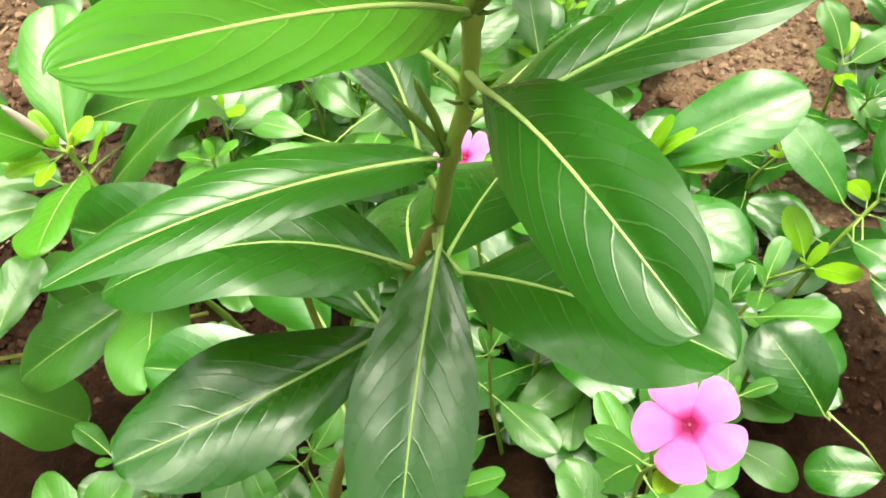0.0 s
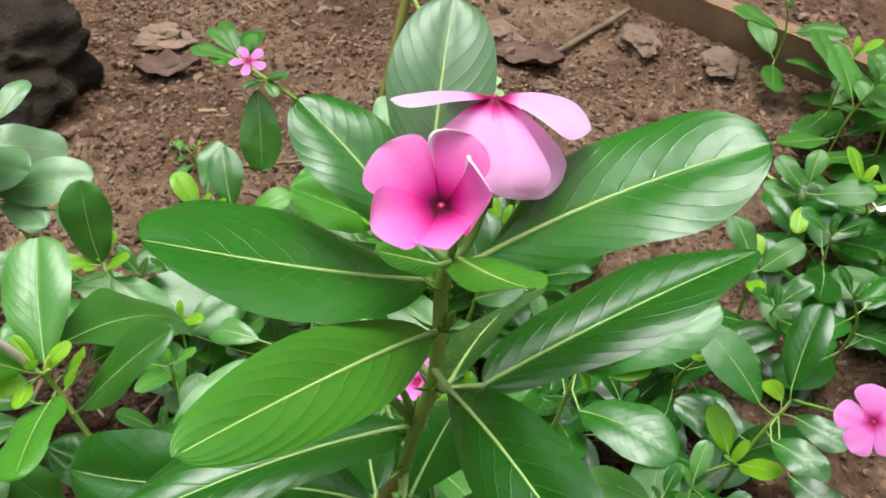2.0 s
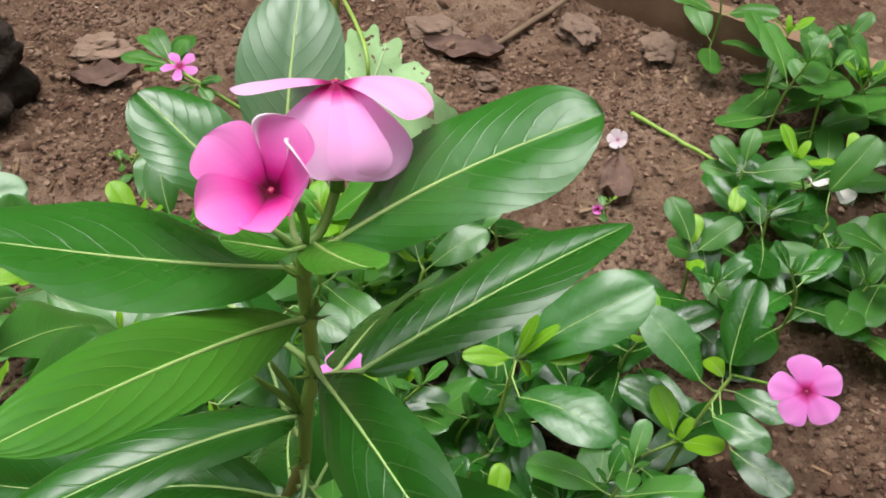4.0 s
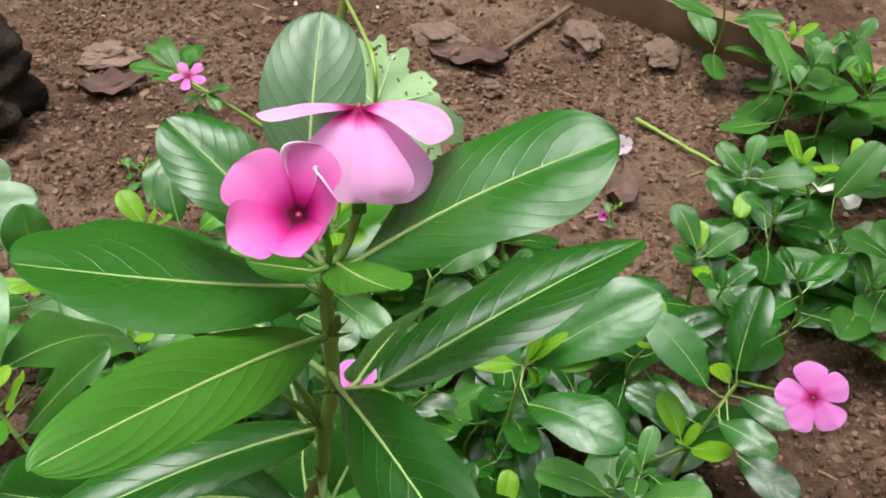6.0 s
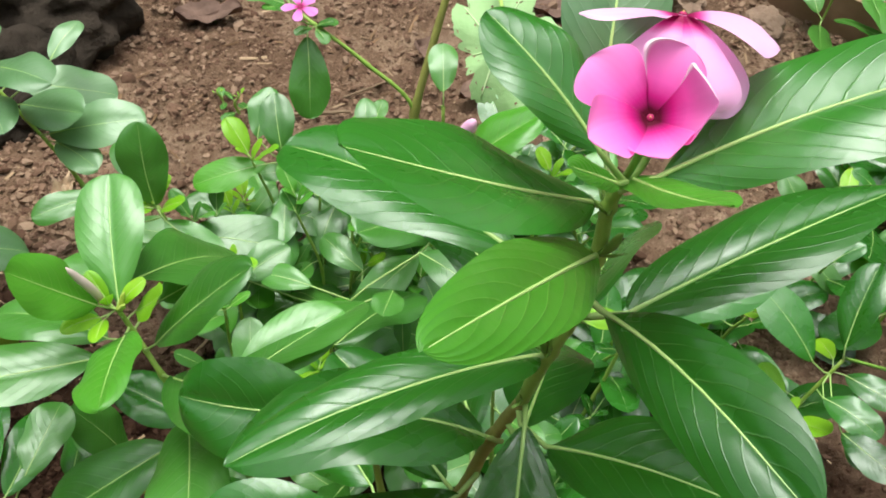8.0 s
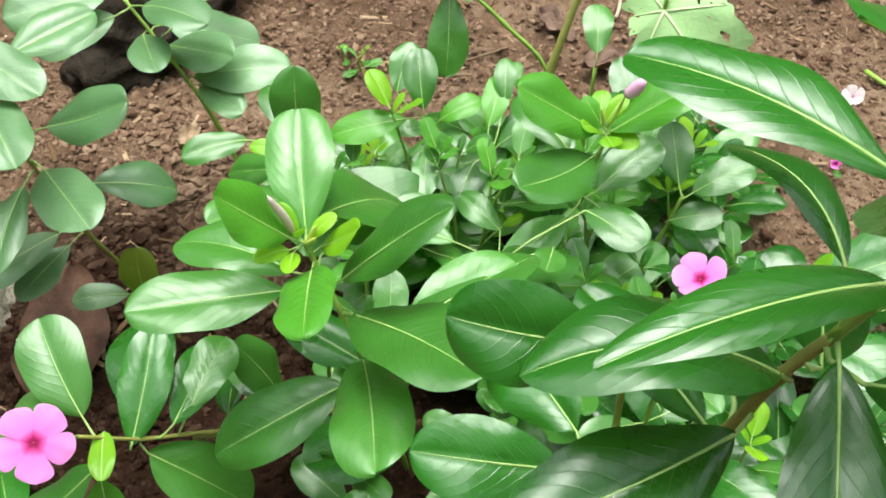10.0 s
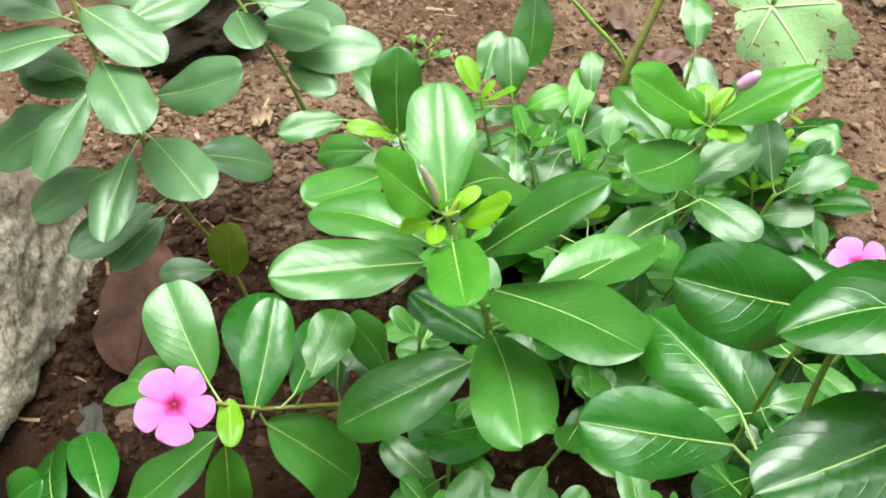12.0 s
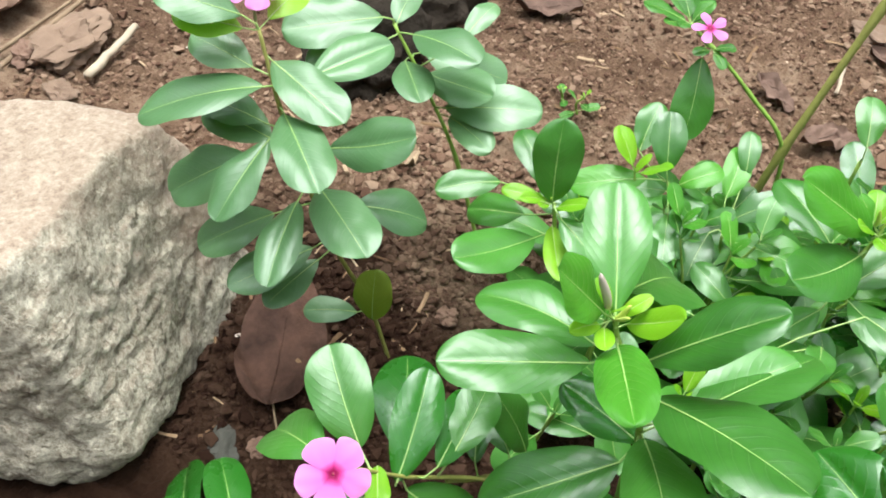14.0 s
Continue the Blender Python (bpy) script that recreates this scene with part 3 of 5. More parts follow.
def sprig(x, y, height, lean, size, seed, pairs=4, tone="mature", label="", tip_tone="young"):
    """A shoot from the ground with crossed pairs of leaves, small and bright towards the tip."""
    rng = random.Random(seed)
    g = ground_z(x, y)
    plant = thing("periwinkle_shoot", (x, y, g), label or "low periwinkle shoot with glossy paired leaves", "plant", "periwinkle shoots")
    top = Vector((x + lean[0], y + lean[1], g + height))
    mid = Vector((x + lean[0] * 0.35 + rng.uniform(-0.008, 0.008), y + lean[1] * 0.35, g + height * 0.55))
    stem(plant, [(x, y, g - 0.008), tuple(mid), tuple(top)], 0.0016, 0.0010)
    turn = rng.uniform(0, 3.14)
    for i in range(pairs):
        e = (i + 0.6) / (pairs - 0.37)
        at = Vector((x, y, g)).lerp(mid, min(1, e * 2)) if e < 0.5 else mid.lerp(top, (e - 0.5) * 2)
        last = i == pairs - 1
        length = size * (1.0 - 0.30 * e) * rng.uniform(0.85, 1.15) * (0.6 if last else 1)
        for half in (0, math.pi):
            w = turn + half + rng.uniform(-0.3, 0.3)
            rise = 0.05 + 0.75 * e * e + rng.uniform(-0.2, 0.25)
            d = Vector((math.cos(w), math.sin(w), rise)).normalized()
            tip_at = at + d * length
            if tip_at.z < g + 0.006:
                tip_at.z = g + 0.006 + rng.uniform(0, 0.006)
            leaf(plant, tuple(at + d * 0.003), tuple(tip_at), length * rng.uniform(0.38, 0.50), rng.uniform(-18, 18), tip_tone if last else tone, arch=rng.uniform(0.02, 0.10), nu=12)
        turn += math.pi / 2 + rng.uniform(-0.25, 0.25)
    for half in (0, math.pi):
        d = Vector((0.6 * math.cos(turn + half), 0.6 * math.sin(turn + half), 0.9))
        leaf(plant, tuple(top), tuple(top + d * size * 0.22), size * 0.09, 0, tip_tone, arch=0.1, nu=8, attach=False)
    return plant


# ---- ground: one sheet to the horizon, fine where the camera passes ----
def graded(lo, hi, step, far):
    inner = list(np.arange(lo, hi + 1e-9, step))
    left, right, d = [], [], step
    x, y = lo, hi
    while y < far:
        d *= 1.45
        y += d
        x -= d
        right.append(y)
        left.append(x)
    return left[::-1] + inner + right


gx, gy = graded(-0.80, 0.70, 0.0036, 60.0), graded(0.25, 1.35, 0.0036, 60.0)
gv = []
for y in gy:
    for x in gx:
        z = ground_z(x, y)
        gv.append((x, y, z))
nx = len(gx)
gf = [(j * nx + i, j * nx + i + 1, (j + 1) * nx + i + 1, (j + 1) * nx + i) for j in range(len(gy) - 1) for i in range(nx - 1)]
tagged(new("ground", mesh_from("ground", gv, gf, SOIL)), "red-brown crumbly garden soil, damp and painted with shade in places", "soil", kind="structure")

# big granite boulder beside the bed: a lump bounded by broken faces (normal, distance from its middle)
FACES = (
    ((-0.116, 0.141, 0.983), 0.114), ((0.946, 0.003, 0.323), 0.102), ((0.839, 0.216, 0.50), 0.146), ((0.368, -0.916, 0.16), 0.124),
    ((-0.2, -0.93, 0.3), 0.110), ((-1.0, 0.0, 0.1), 0.26), ((-0.1, 0.95, 0.28), 0.127), ((0.0, 0.0, -1.0), 0.10), ((0.75, -0.3, -0.62), 0.146), ((0.45, 0.80, 0.2), 0.162), ((0.10, -0.75, -0.65), 0.136),
)


def boulder():
    bm = bmesh.new()
    bmesh.ops.create_icosphere(bm, subdivisions=7, radius=1)
    off = Vector((3.1, 7.7, 1.9))
    for v in bm.verts:
        d = v.co.normalized()
        k = 0.0
        for n, far in FACES:
            k += (max(0.0, Vector(n).normalized().dot(d)) / far) ** 34
        w = d * k ** (-1 / 34)
        # coarse breaks on the side to the bed, smoother weathered skin on top
        skin = min(1.0, max(0.0, (0.10 - w.x) / 0.08)) * min(1.0, max(0.0, w.z / 0.08))
        rough = 1.0 - 0.72 * skin
        h = 0.012 * noise.noise(w * 8 + off) + rough * (0.004 * noise.noise(w * 22 + off) + 0.007 * (abs(noise.noise(w * 19 + off)) - 0.2) + 0.005 * (abs(noise.noise(w * 44 + off)) - 0.2) + 0.0018 * noise.noise(w * 110 + off) + 0.0012 * noise.noise(w * 200 + off))
        h -= rough * 0.005 * max(0.0, noise.noise(Vector((w.x * 34, w.y * 30, w.z * 46)) + off))
        v.co = w + d * h
    me = bpy.data.meshes.new("boulder")
    bm.to_mesh(me)
    bm.free()
    me.materials.append(ROCK)
    me.polygons.foreach_set("use_smooth", [True] * len(me.polygons))
    return me


rock = new("boulder", boulder())
rock.matrix_basis = pose(-0.60, 0.38, 0.07)
tagged(rock, "large rough granite boulder, tan skin and grey broken face", "rock")


# ---- crumbs, chips and litter lying on the soil ----
def scatter(name, count, area, sizes, mat, seed, label, category, flat=1.0, shape="crumb"):
    rng = random.Random(seed)
    phi = (1 + 5 ** 0.5) / 2
    ico = [Vector(p).normalized() for p in ((-1, phi, 0), (1, phi, 0), (-1, -phi, 0), (1, -phi, 0), (0, -1, phi), (0, 1, phi), (0, -1, -phi), (0, 1, -phi), (phi, 0, -1), (phi, 0, 1), (-phi, 0, -1), (-phi, 0, 1))]
    tri = ((0, 11, 5), (0, 5, 1), (0, 1, 7), (0, 7, 10), (0, 10, 11), (1, 5, 9), (5, 11, 4), (11, 10, 2), (10, 7, 6), (7, 1, 8), (3, 9, 4), (3, 4, 2), (3, 2, 6), (3, 6, 8), (3, 8, 9), (4, 9, 5), (2, 4, 11), (6, 2, 10), (8, 6, 7), (9, 8, 1))
    verts, faces = [], []
    for _ in range(count):
        x, y = rng.uniform(area[0], area[1]), rng.uniform(area[2], area[3])
        if noise.noise(Vector((x * 5, y * 5, seed))) < rng.uniform(-0.6, 0.35):
            continue
        z = ground_z(x, y)
        r = sizes[0] + (sizes[1] - sizes[0]) * rng.random() ** 2.5
        rot = Euler((rng.uniform(-0.5, 0.5), rng.uniform(-0.5, 0.5), rng.uniform(0, 6.28))).to_matrix()
        k = len(verts)
        if shape == "crumb":
            stretch = Vector((rng.uniform(0.7, 1.4), rng.uniform(0.7, 1.2), rng.uniform(0.5, 0.9) * flat))
            for p in ico:
                q = rot @ Vector((p.x * stretch.x, p.y * stretch.y, p.z * stretch.z)) * r * rng.uniform(0.55, 1.3)
                verts.append((x + q.x, y + q.y, z + q.z * 0.8 + r * 0.12))
            faces += [(a + k, b + k, c + k) for a, b, c in tri]
        else:
            # a splinter: thin, bent, four-sided
            long_, thin = r * rng.uniform(4, 9), r * rng.uniform(0.25, 0.6)
            for i in range(4):
                e = i / 3 - 0.5
                for a, b in ((-1, 0), (0, 0.6), (1, 0), (0, -0.6)):
                    q = rot @ Vector((e * long_, a * thin + 0.12 * long_ * e * e, b * thin))
                    verts.append((x + q.x, y + q.y, max(z - 0.001, z + q.z * 0.6 + thin)))
            for i in range(3):
                for j in range(4):
                    faces.append((k + i * 4 + j, k + i * 4 + (j + 1) % 4, k + (i + 1) * 4 + (j + 1) % 4, k + (i + 1) * 4 + j))
            faces += [(k, k + 1, k + 2, k + 3), (k + 12, k + 13, k + 14, k + 15)]
    return tagged(new(name, mesh_from(name, verts, faces, mat, smooth=False)), label, category, kind="stuff")


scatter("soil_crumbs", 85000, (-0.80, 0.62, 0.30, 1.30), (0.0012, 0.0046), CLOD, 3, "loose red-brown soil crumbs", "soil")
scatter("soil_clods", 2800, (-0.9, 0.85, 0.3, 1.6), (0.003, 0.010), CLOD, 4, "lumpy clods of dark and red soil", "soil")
scatter("wet_shade_clods", 2600, (-0.50, -0.16, 0.34, 0.72), (0.0025, 0.0075), CLOD, 9, "dark damp crumbly clods beside the boulder, shade put into their colour", "soil")
scatter("pale_grit", 160, (-0.9, 0.85, 0.4, 1.5), (0.001, 0.0045), GRIT, 5, "scattered pale grit and shell-like chips", "grit")
scatter("dry_litter", 4200, (-0.9, 0.85, 0.3, 1.6), (0.0008, 0.0042), LITTER, 6, "broken twigs, straw and bark splinters", "litter", shape="splinter")

# plain unseen walls, added to block low skylight and darken reflections on leaves
for name, size, at in (("wall_north", (6.8, 0.2, 5.2), (0, 3.7, 2.6)), ("wall_south", (6.8, 0.2, 3.4), (0, -3.1, 1.7)), ("wall_west", (0.2, 6.6, 2.2), (-3.3, 0.3, 1.1)), ("wall_east", (0.2, 6.6, 2.2), (3.3, 0.3, 1.1))):
    bm = bmesh.new()
    bmesh.ops.create_cube(bm, size=1, matrix=Matrix.Translation(at) @ Matrix.Diagonal((*size, 1)))
    me = bpy.data.meshes.new(name)
    bm.to_mesh(me)
    bm.free()
    me.materials.append(SKY_BLOCK)
    tagged(new(name, me), "unseen added wall that cuts low skylight and darkens leaf reflections", "wall", kind="structure")


# ---- the periwinkles ----
plant_a = thing("periwinkle_plant", (-0.08, 0.205, 0.0), "tall periwinkle with dark glossy leaves and two open pink flowers", "plant", "periwinkles")
stem(plant_a, [(-0.08, 0.205, -0.01), (-0.05, 0.175, 0.2), (-0.028, 0.163, 0.3), (-0.0095, 0.158, 0.376), (-0.0005, 0.158, 0.414), (0.0064, 0.1555, 0.438)], 0.0026, 0.0019, STEM_BROWN, "olive-brown woody lower stem")
stem(plant_a, [(0.0064, 0.1555, 0.438), (0.0102, 0.148, 0.472), (0.0137, 0.1455, 0.49), (0.0149, 0.142, 0.514), (0.0152, 0.1425, 0.529), (0.0166, 0.1408, 0.538)], 0.0020, 0.0014)
stem(plant_a, [(-0.028, 0.163, 0.3), (-0.036, 0.176, 0.34), (-0.040, 0.178, 0.395)], 0.0016, 0.0011)
leaf(plant_a, (0.0185, 0.1466, 0.5248), (-0.0370, 0.1258, 0.5594), 0.0309, 1, "glossy", arch=0.012, bend=0.042, peak=0.6, blunt=0.52, nu=26, rib=0.00066)
leaf(plant_a, (0.0165, 0.1394, 0.5350), (0.0735, 0.1414, 0.5665), 0.0277, 9, "glossy", arch=0.043, bend=0.008, peak=0.6, blunt=0.52, nu=26, rib=0.00066)
leaf(plant_a, (0.0186, 0.1402, 0.4907), (0.0937, 0.1700, 0.5097), 0.0282, -16, "glossy", arch=0.029, bend=-0.008, peak=0.45, blunt=0.62, nu=26, rib=0.00066)
leaf(plant_a, (0.0151, 0.1432, 0.5130), (-0.0225, 0.0805, 0.5637), 0.0178, -28, "fresh", arch=0.063, bend=0.006, peak=0.6, blunt=0.55, nu=26, rib=0.00066)
leaf(plant_a, (0.0142, 0.1502, 0.4677), (-0.0666, 0.1134, 0.4742), 0.0218, 11, "glossy", arch=0.103, bend=0.033, peak=0.45, blunt=0.62, nu=26, rib=0.00066)
leaf(plant_a, (0.0046, 0.1543, 0.4136), (-0.0782, 0.1444, 0.4235), 0.0390, 10, "glossy", arch=0.161, bend=-0.027, peak=0.5, blunt=0.62, nu=26, rib=0.00066)
leaf(plant_a, (0.0149, 0.1397, 0.5007), (0.0415, 0.0757, 0.5246), 0.0210, 38, "shade", arch=0.100, bend=0.044, peak=0.66, blunt=0.5, nu=26, rib=0.00066)
leaf(plant_a, (0.0080, 0.1560, 0.4380), (-0.0020, 0.0800, 0.4150), 0.0290, 0, "glossy", arch=0.06, bend=-0.01, peak=0.6, blunt=0.5, nu=26, rib=0.00066)
leaf(plant_a, (-0.0039, 0.1526, 0.3950), (-0.0785, 0.1121, 0.3907), 0.0359, -8, "glossy", arch=0.048, bend=0.031, peak=0.6, blunt=0.5, nu=26, rib=0.00066)
leaf(plant_a, (0.0074, 0.1509, 0.4962), (-0.0589, 0.1934, 0.4993), 0.0308, -0, "glossy", arch=0.065, bend=-0.021, peak=0.6, blunt=0.5, nu=26, rib=0.00066)
# paler tone stands in for sheen on this upright leaf
leaf(plant_a, (0.0122, 0.1500, 0.5380), (0.0184, 0.1850, 0.5700), 0.0220, 6, "dull", arch=0.060, bend=0.010, peak=0.6, blunt=0.5, nu=26, rib=0.00066)
leaf(plant_a, (0.0124, 0.1342, 0.5456), (-0.0116, 0.1542, 0.5672), 0.0173, -8, "glossy", arch=0.067, bend=-0.003, peak=0.6, blunt=0.5, nu=26, rib=0.00066)
leaf(plant_a, (0.0153, 0.1354, 0.5414), (0.0029, 0.1289, 0.5527), 0.0076, -14, "fresh", arch=0.013, bend=0.008, peak=0.55, blunt=0.5, nu=26, rib=0.00066)
leaf(plant_a, (0.0153, 0.1473, 0.5352), (0.0305, 0.1197, 0.5521), 0.0142, -8, "fresh", arch=-0.031, bend=-0.010, peak=0.55, blunt=0.5, nu=26, rib=0.00066)
leaf(plant_a, (0.0174, 0.1508, 0.4800), (0.0451, 0.2211, 0.4349), 0.0354, -46, "glossy", arch=0.029, bend=0.001, peak=0.6, blunt=0.5, nu=26, rib=0.00066)
leaf(plant_a, (0.0055, 0.1483, 0.4243), (0.0262, 0.2086, 0.3945), 0.0295, 1, "shade", arch=0.056, bend=-0.002, peak=0.6, blunt=0.5, nu=26, rib=0.00066)
leaf(plant_a, (0.0066, 0.1448, 0.4318), (0.0646, 0.1056, 0.4605), 0.0339, 2, "shade", arch=0.067, bend=0.011, peak=0.6, blunt=0.5, nu=26, rib=0.00066)
leaf(plant_a, (0.0038, 0.1523, 0.4563), (-0.0225, 0.2029, 0.4629), 0.0232, 19, "glossy", arch=0.184, bend=-0.015, peak=0.6, blunt=0.55, nu=26, rib=0.00066)
leaf(plant_a, (-0.0021, 0.1736, 0.3842), (-0.0028, 0.2465, 0.3312), 0.0380, -28, "glossy", arch=0.092, bend=0.013, peak=0.6, blunt=0.5, nu=26, rib=0.00066)
leaf(plant_a, (-0.0089, 0.1566, 0.3749), (-0.0537, 0.2095, 0.3858), 0.0295, -1, "glossy", arch=0.059, bend=0.001, peak=0.6, blunt=0.5, nu=26, rib=0.00066)
leaf(plant_a, (-0.0385, 0.1991, 0.2928), (-0.0767, 0.2586, 0.2861), 0.0408, -31, "glossy", arch=0.044, bend=-0.030, peak=0.6, blunt=0.5, nu=26, rib=0.00066)
leaf(plant_a, (-0.0439, 0.1791, 0.3959), (-0.1004, 0.1774, 0.4055), 0.0340, -45, "glossy", arch=0.134, bend=0.019, peak=0.6, blunt=0.5, nu=26, rib=0.00066)
leaf(plant_a, (-0.0407, 0.1876, 0.2937), (-0.1125, 0.1877, 0.2993), 0.0359, -28, "glossy", arch=0.074, bend=0.013, peak=0.6, blunt=0.5, nu=26, rib=0.00066)

plant_b = thing("periwinkle_plant", (-0.125, 0.34, 0.0), "bushy periwinkle with glossy leaves, a pale bud and lime-green shoot tip", "plant", "periwinkles")
stem(plant_b, [(-0.125, 0.34, -0.01), (-0.138, 0.315, 0.12), (-0.147, 0.288, 0.22), (-0.157, 0.292, 0.25), (-0.171, 0.306, 0.27), (-0.1765, 0.3095, 0.284)], 0.0020, 0.0013)
leaf(plant_b, (-0.1750, 0.3065, 0.2795), (-0.1891, 0.3761, 0.3146), 0.0369, -5, "mature", arch=0.064, bend=0.004, peak=0.65, blunt=0.47, nu=26)
leaf(plant_b, (-0.1612, 0.2955, 0.2668), (-0.1022, 0.3000, 0.3291), 0.0360, 4, "mature", arch=0.037, bend=-0.008, peak=0.6, blunt=0.47, nu=26)
leaf(plant_b, (-0.1769, 0.2916, 0.2686), (-0.2587, 0.2650, 0.2745), 0.0362, -8, "mature", arch=0.032, bend=0.012, peak=0.6, blunt=0.5, nu=26)
leaf(plant_b, (-0.1751, 0.2985, 0.2667), (-0.2484, 0.3209, 0.2639), 0.0366, 3, "mature", arch=0.109, bend=-0.011, peak=0.6, blunt=0.47, nu=26)
leaf(plant_b, (-0.1725, 0.3045, 0.2727), (-0.1633, 0.2343, 0.3076), 0.0308, 18, "fresh", arch=0.032, bend=0.001, peak=0.55, blunt=0.47, nu=26)
leaf(plant_b, (-0.1536, 0.2879, 0.2561), (-0.0837, 0.2253, 0.3006), 0.0492, 1, "mature", arch=0.023, bend=0.023, peak=0.55, blunt=0.5, nu=26)
leaf(plant_b, (-0.1469, 0.2863, 0.2238), (-0.1295, 0.2028, 0.2479), 0.0431, 14, "mature", arch=0.047, bend=0.031, peak=0.6, blunt=0.45, nu=26)
leaf(plant_b, (-0.1482, 0.2723, 0.2195), (-0.2229, 0.2421, 0.1800), 0.0406, -7, "mature", arch=0.074, bend=0.027, peak=0.55, blunt=0.47, nu=26)
leaf(plant_b, (-0.1378, 0.2885, 0.2020), (-0.1926, 0.3090, 0.2185), 0.0298, -8, "glossy", arch=0.056, bend=0.003, peak=0.6, blunt=0.5, nu=26)
leaf(plant_b, (-0.1794, 0.3066, 0.2866), (-0.2116, 0.2890, 0.3360), 0.0316, -30, "fresh", arch=0.013, bend=0.010, peak=0.6, blunt=0.5, nu=26)
leaf(plant_b, (-0.1734, 0.3155, 0.2731), (-0.1465, 0.2962, 0.3124), 0.0192, 31, "young", arch=-0.018, bend=-0.011, peak=0.6, blunt=0.5, nu=26)
leaf(plant_b, (-0.1295, 0.2922, 0.2335), (-0.0549, 0.3578, 0.2316), 0.0434, -25, "mature", arch=0.048, bend=-0.030, peak=0.6, blunt=0.5, nu=26)
leaf(plant_b, (-0.1226, 0.3208, 0.0752), (-0.1846, 0.2741, 0.1173), 0.0437, -10, "glossy", arch=0.053, bend=0.003, peak=0.6, blunt=0.5, nu=26)
leaf(plant_b, (-0.1783, 0.3216, 0.2852), (-0.1333, 0.3983, 0.2203), 0.0517, 10, "mature", arch=0.093, bend=0.009, peak=0.6, blunt=0.47, nu=26)
leaf(plant_b, (-0.1175, 0.3073, 0.2259), (-0.0672, 0.3472, 0.2377), 0.0356, 12, "mature")
leaf(plant_b, (-0.1751, 0.3501, 0.2412), (-0.1413, 0.3944, 0.2244), 0.0291, 18, "mature")
leaf(plant_b, (-0.1844, 0.3030, 0.2816), (-0.1981, 0.2892, 0.2913), 0.0101, -21, "young")
leaf(plant_b, (-0.1800, 0.3080, 0.2860), (-0.1750, 0.2990, 0.3060), 0.0074, 10, "young", nu=26)
leaf(plant_b, (-0.1790, 0.3090, 0.2860), (-0.1900, 0.3190, 0.3020), 0.0081, -15, "young", nu=26)
leaf(plant_b, (-0.1760, 0.3090, 0.2850), (-0.1610, 0.3170, 0.2990), 0.0089, 15, "young", nu=26)
leaf(plant_b, (-0.1838, 0.3015, 0.2825), (-0.1795, 0.2823, 0.2918), 0.0101, 13, "young")

plant_c = thing("periwinkle_plant", (-0.13, 0.35, 0.0), "low sprawling periwinkle branch with one pink flower", "plant", "periwinkles")
stem(plant_c, [(-0.13, 0.35, -0.01), (-0.17, 0.31, 0.09), (-0.225, 0.275, 0.15), (-0.265, 0.25, 0.178), (-0.288, 0.232, 0.208)], 0.0015, 0.0010, STEM_BROWN)
leaf(plant_c, (-0.2873, 0.2423, 0.1973), (-0.3239, 0.2910, 0.2267), 0.0365, -13, "mature", arch=0.075, bend=0.016, peak=0.6, blunt=0.47, nu=26)
leaf(plant_c, (-0.2709, 0.2383, 0.1741), (-0.2680, 0.3047, 0.2070), 0.0290, 8, "glossy", arch=0.042, bend=-0.019, peak=0.6, blunt=0.47, nu=26)
leaf(plant_c, (-0.2523, 0.2513, 0.1785), (-0.2430, 0.3146, 0.1783), 0.0265, 24, "glossy", arch=0.077, bend=-0.008, peak=0.6, blunt=0.47, nu=26)
leaf(plant_c, (-0.2683, 0.2521, 0.1808), (-0.2867, 0.3306, 0.1762), 0.0399, -6, "glossy", arch=0.065, bend=-0.010, peak=0.6, blunt=0.47, nu=26)
leaf(plant_c, (-0.2704, 0.2477, 0.1713), (-0.2147, 0.2497, 0.1069), 0.0457, 13, "mature", arch=0.052, bend=-0.003, peak=0.6, blunt=0.47, nu=26)
leaf(plant_c, (-0.2790, 0.2355, 0.1814), (-0.3341, 0.1991, 0.1342), 0.0346, 8, "mature", arch=0.014, bend=0.007, peak=0.6, blunt=0.47, nu=26)
leaf(plant_c, (-0.2799, 0.2267, 0.1912), (-0.2787, 0.2096, 0.1321), 0.0256, -9, "fresh", arch=0.085, bend=0.011, peak=0.6, blunt=0.47, nu=26)
leaf(plant_c, (-0.2824, 0.2468, 0.1935), (-0.2723, 0.2134, 0.1979), 0.0137, -2, "young", arch=0.070, bend=0.007, peak=0.55, blunt=0.47, nu=26)
leaf(plant_c, (-0.3029, 0.2301, 0.2080), (-0.3507, 0.2678, 0.1589), 0.0385, -11, "mature", arch=0.106, bend=0.002, peak=0.6, blunt=0.47, nu=26)
leaf(plant_c, (-0.1999, 0.3068, 0.1302), (-0.2286, 0.3145, 0.1840), 0.0307, -2, "mature", arch=0.052, bend=-0.015, peak=0.6, blunt=0.47, nu=26)
leaf(plant_c, (-0.2296, 0.2810, 0.1425), (-0.2327, 0.3539, 0.1245), 0.0278, -21, "glossy", arch=0.078, bend=0.019, peak=0.6, blunt=0.47, nu=26)
leaf(plant_c, (-0.2406, 0.2670, 0.1884), (-0.2337, 0.3177, 0.1843), 0.0279, 4, "mature")
leaf(plant_c, (-0.2064, 0.3039, 0.1490), (-0.2367, 0.3431, 0.1419), 0.0272, -9, "mature")

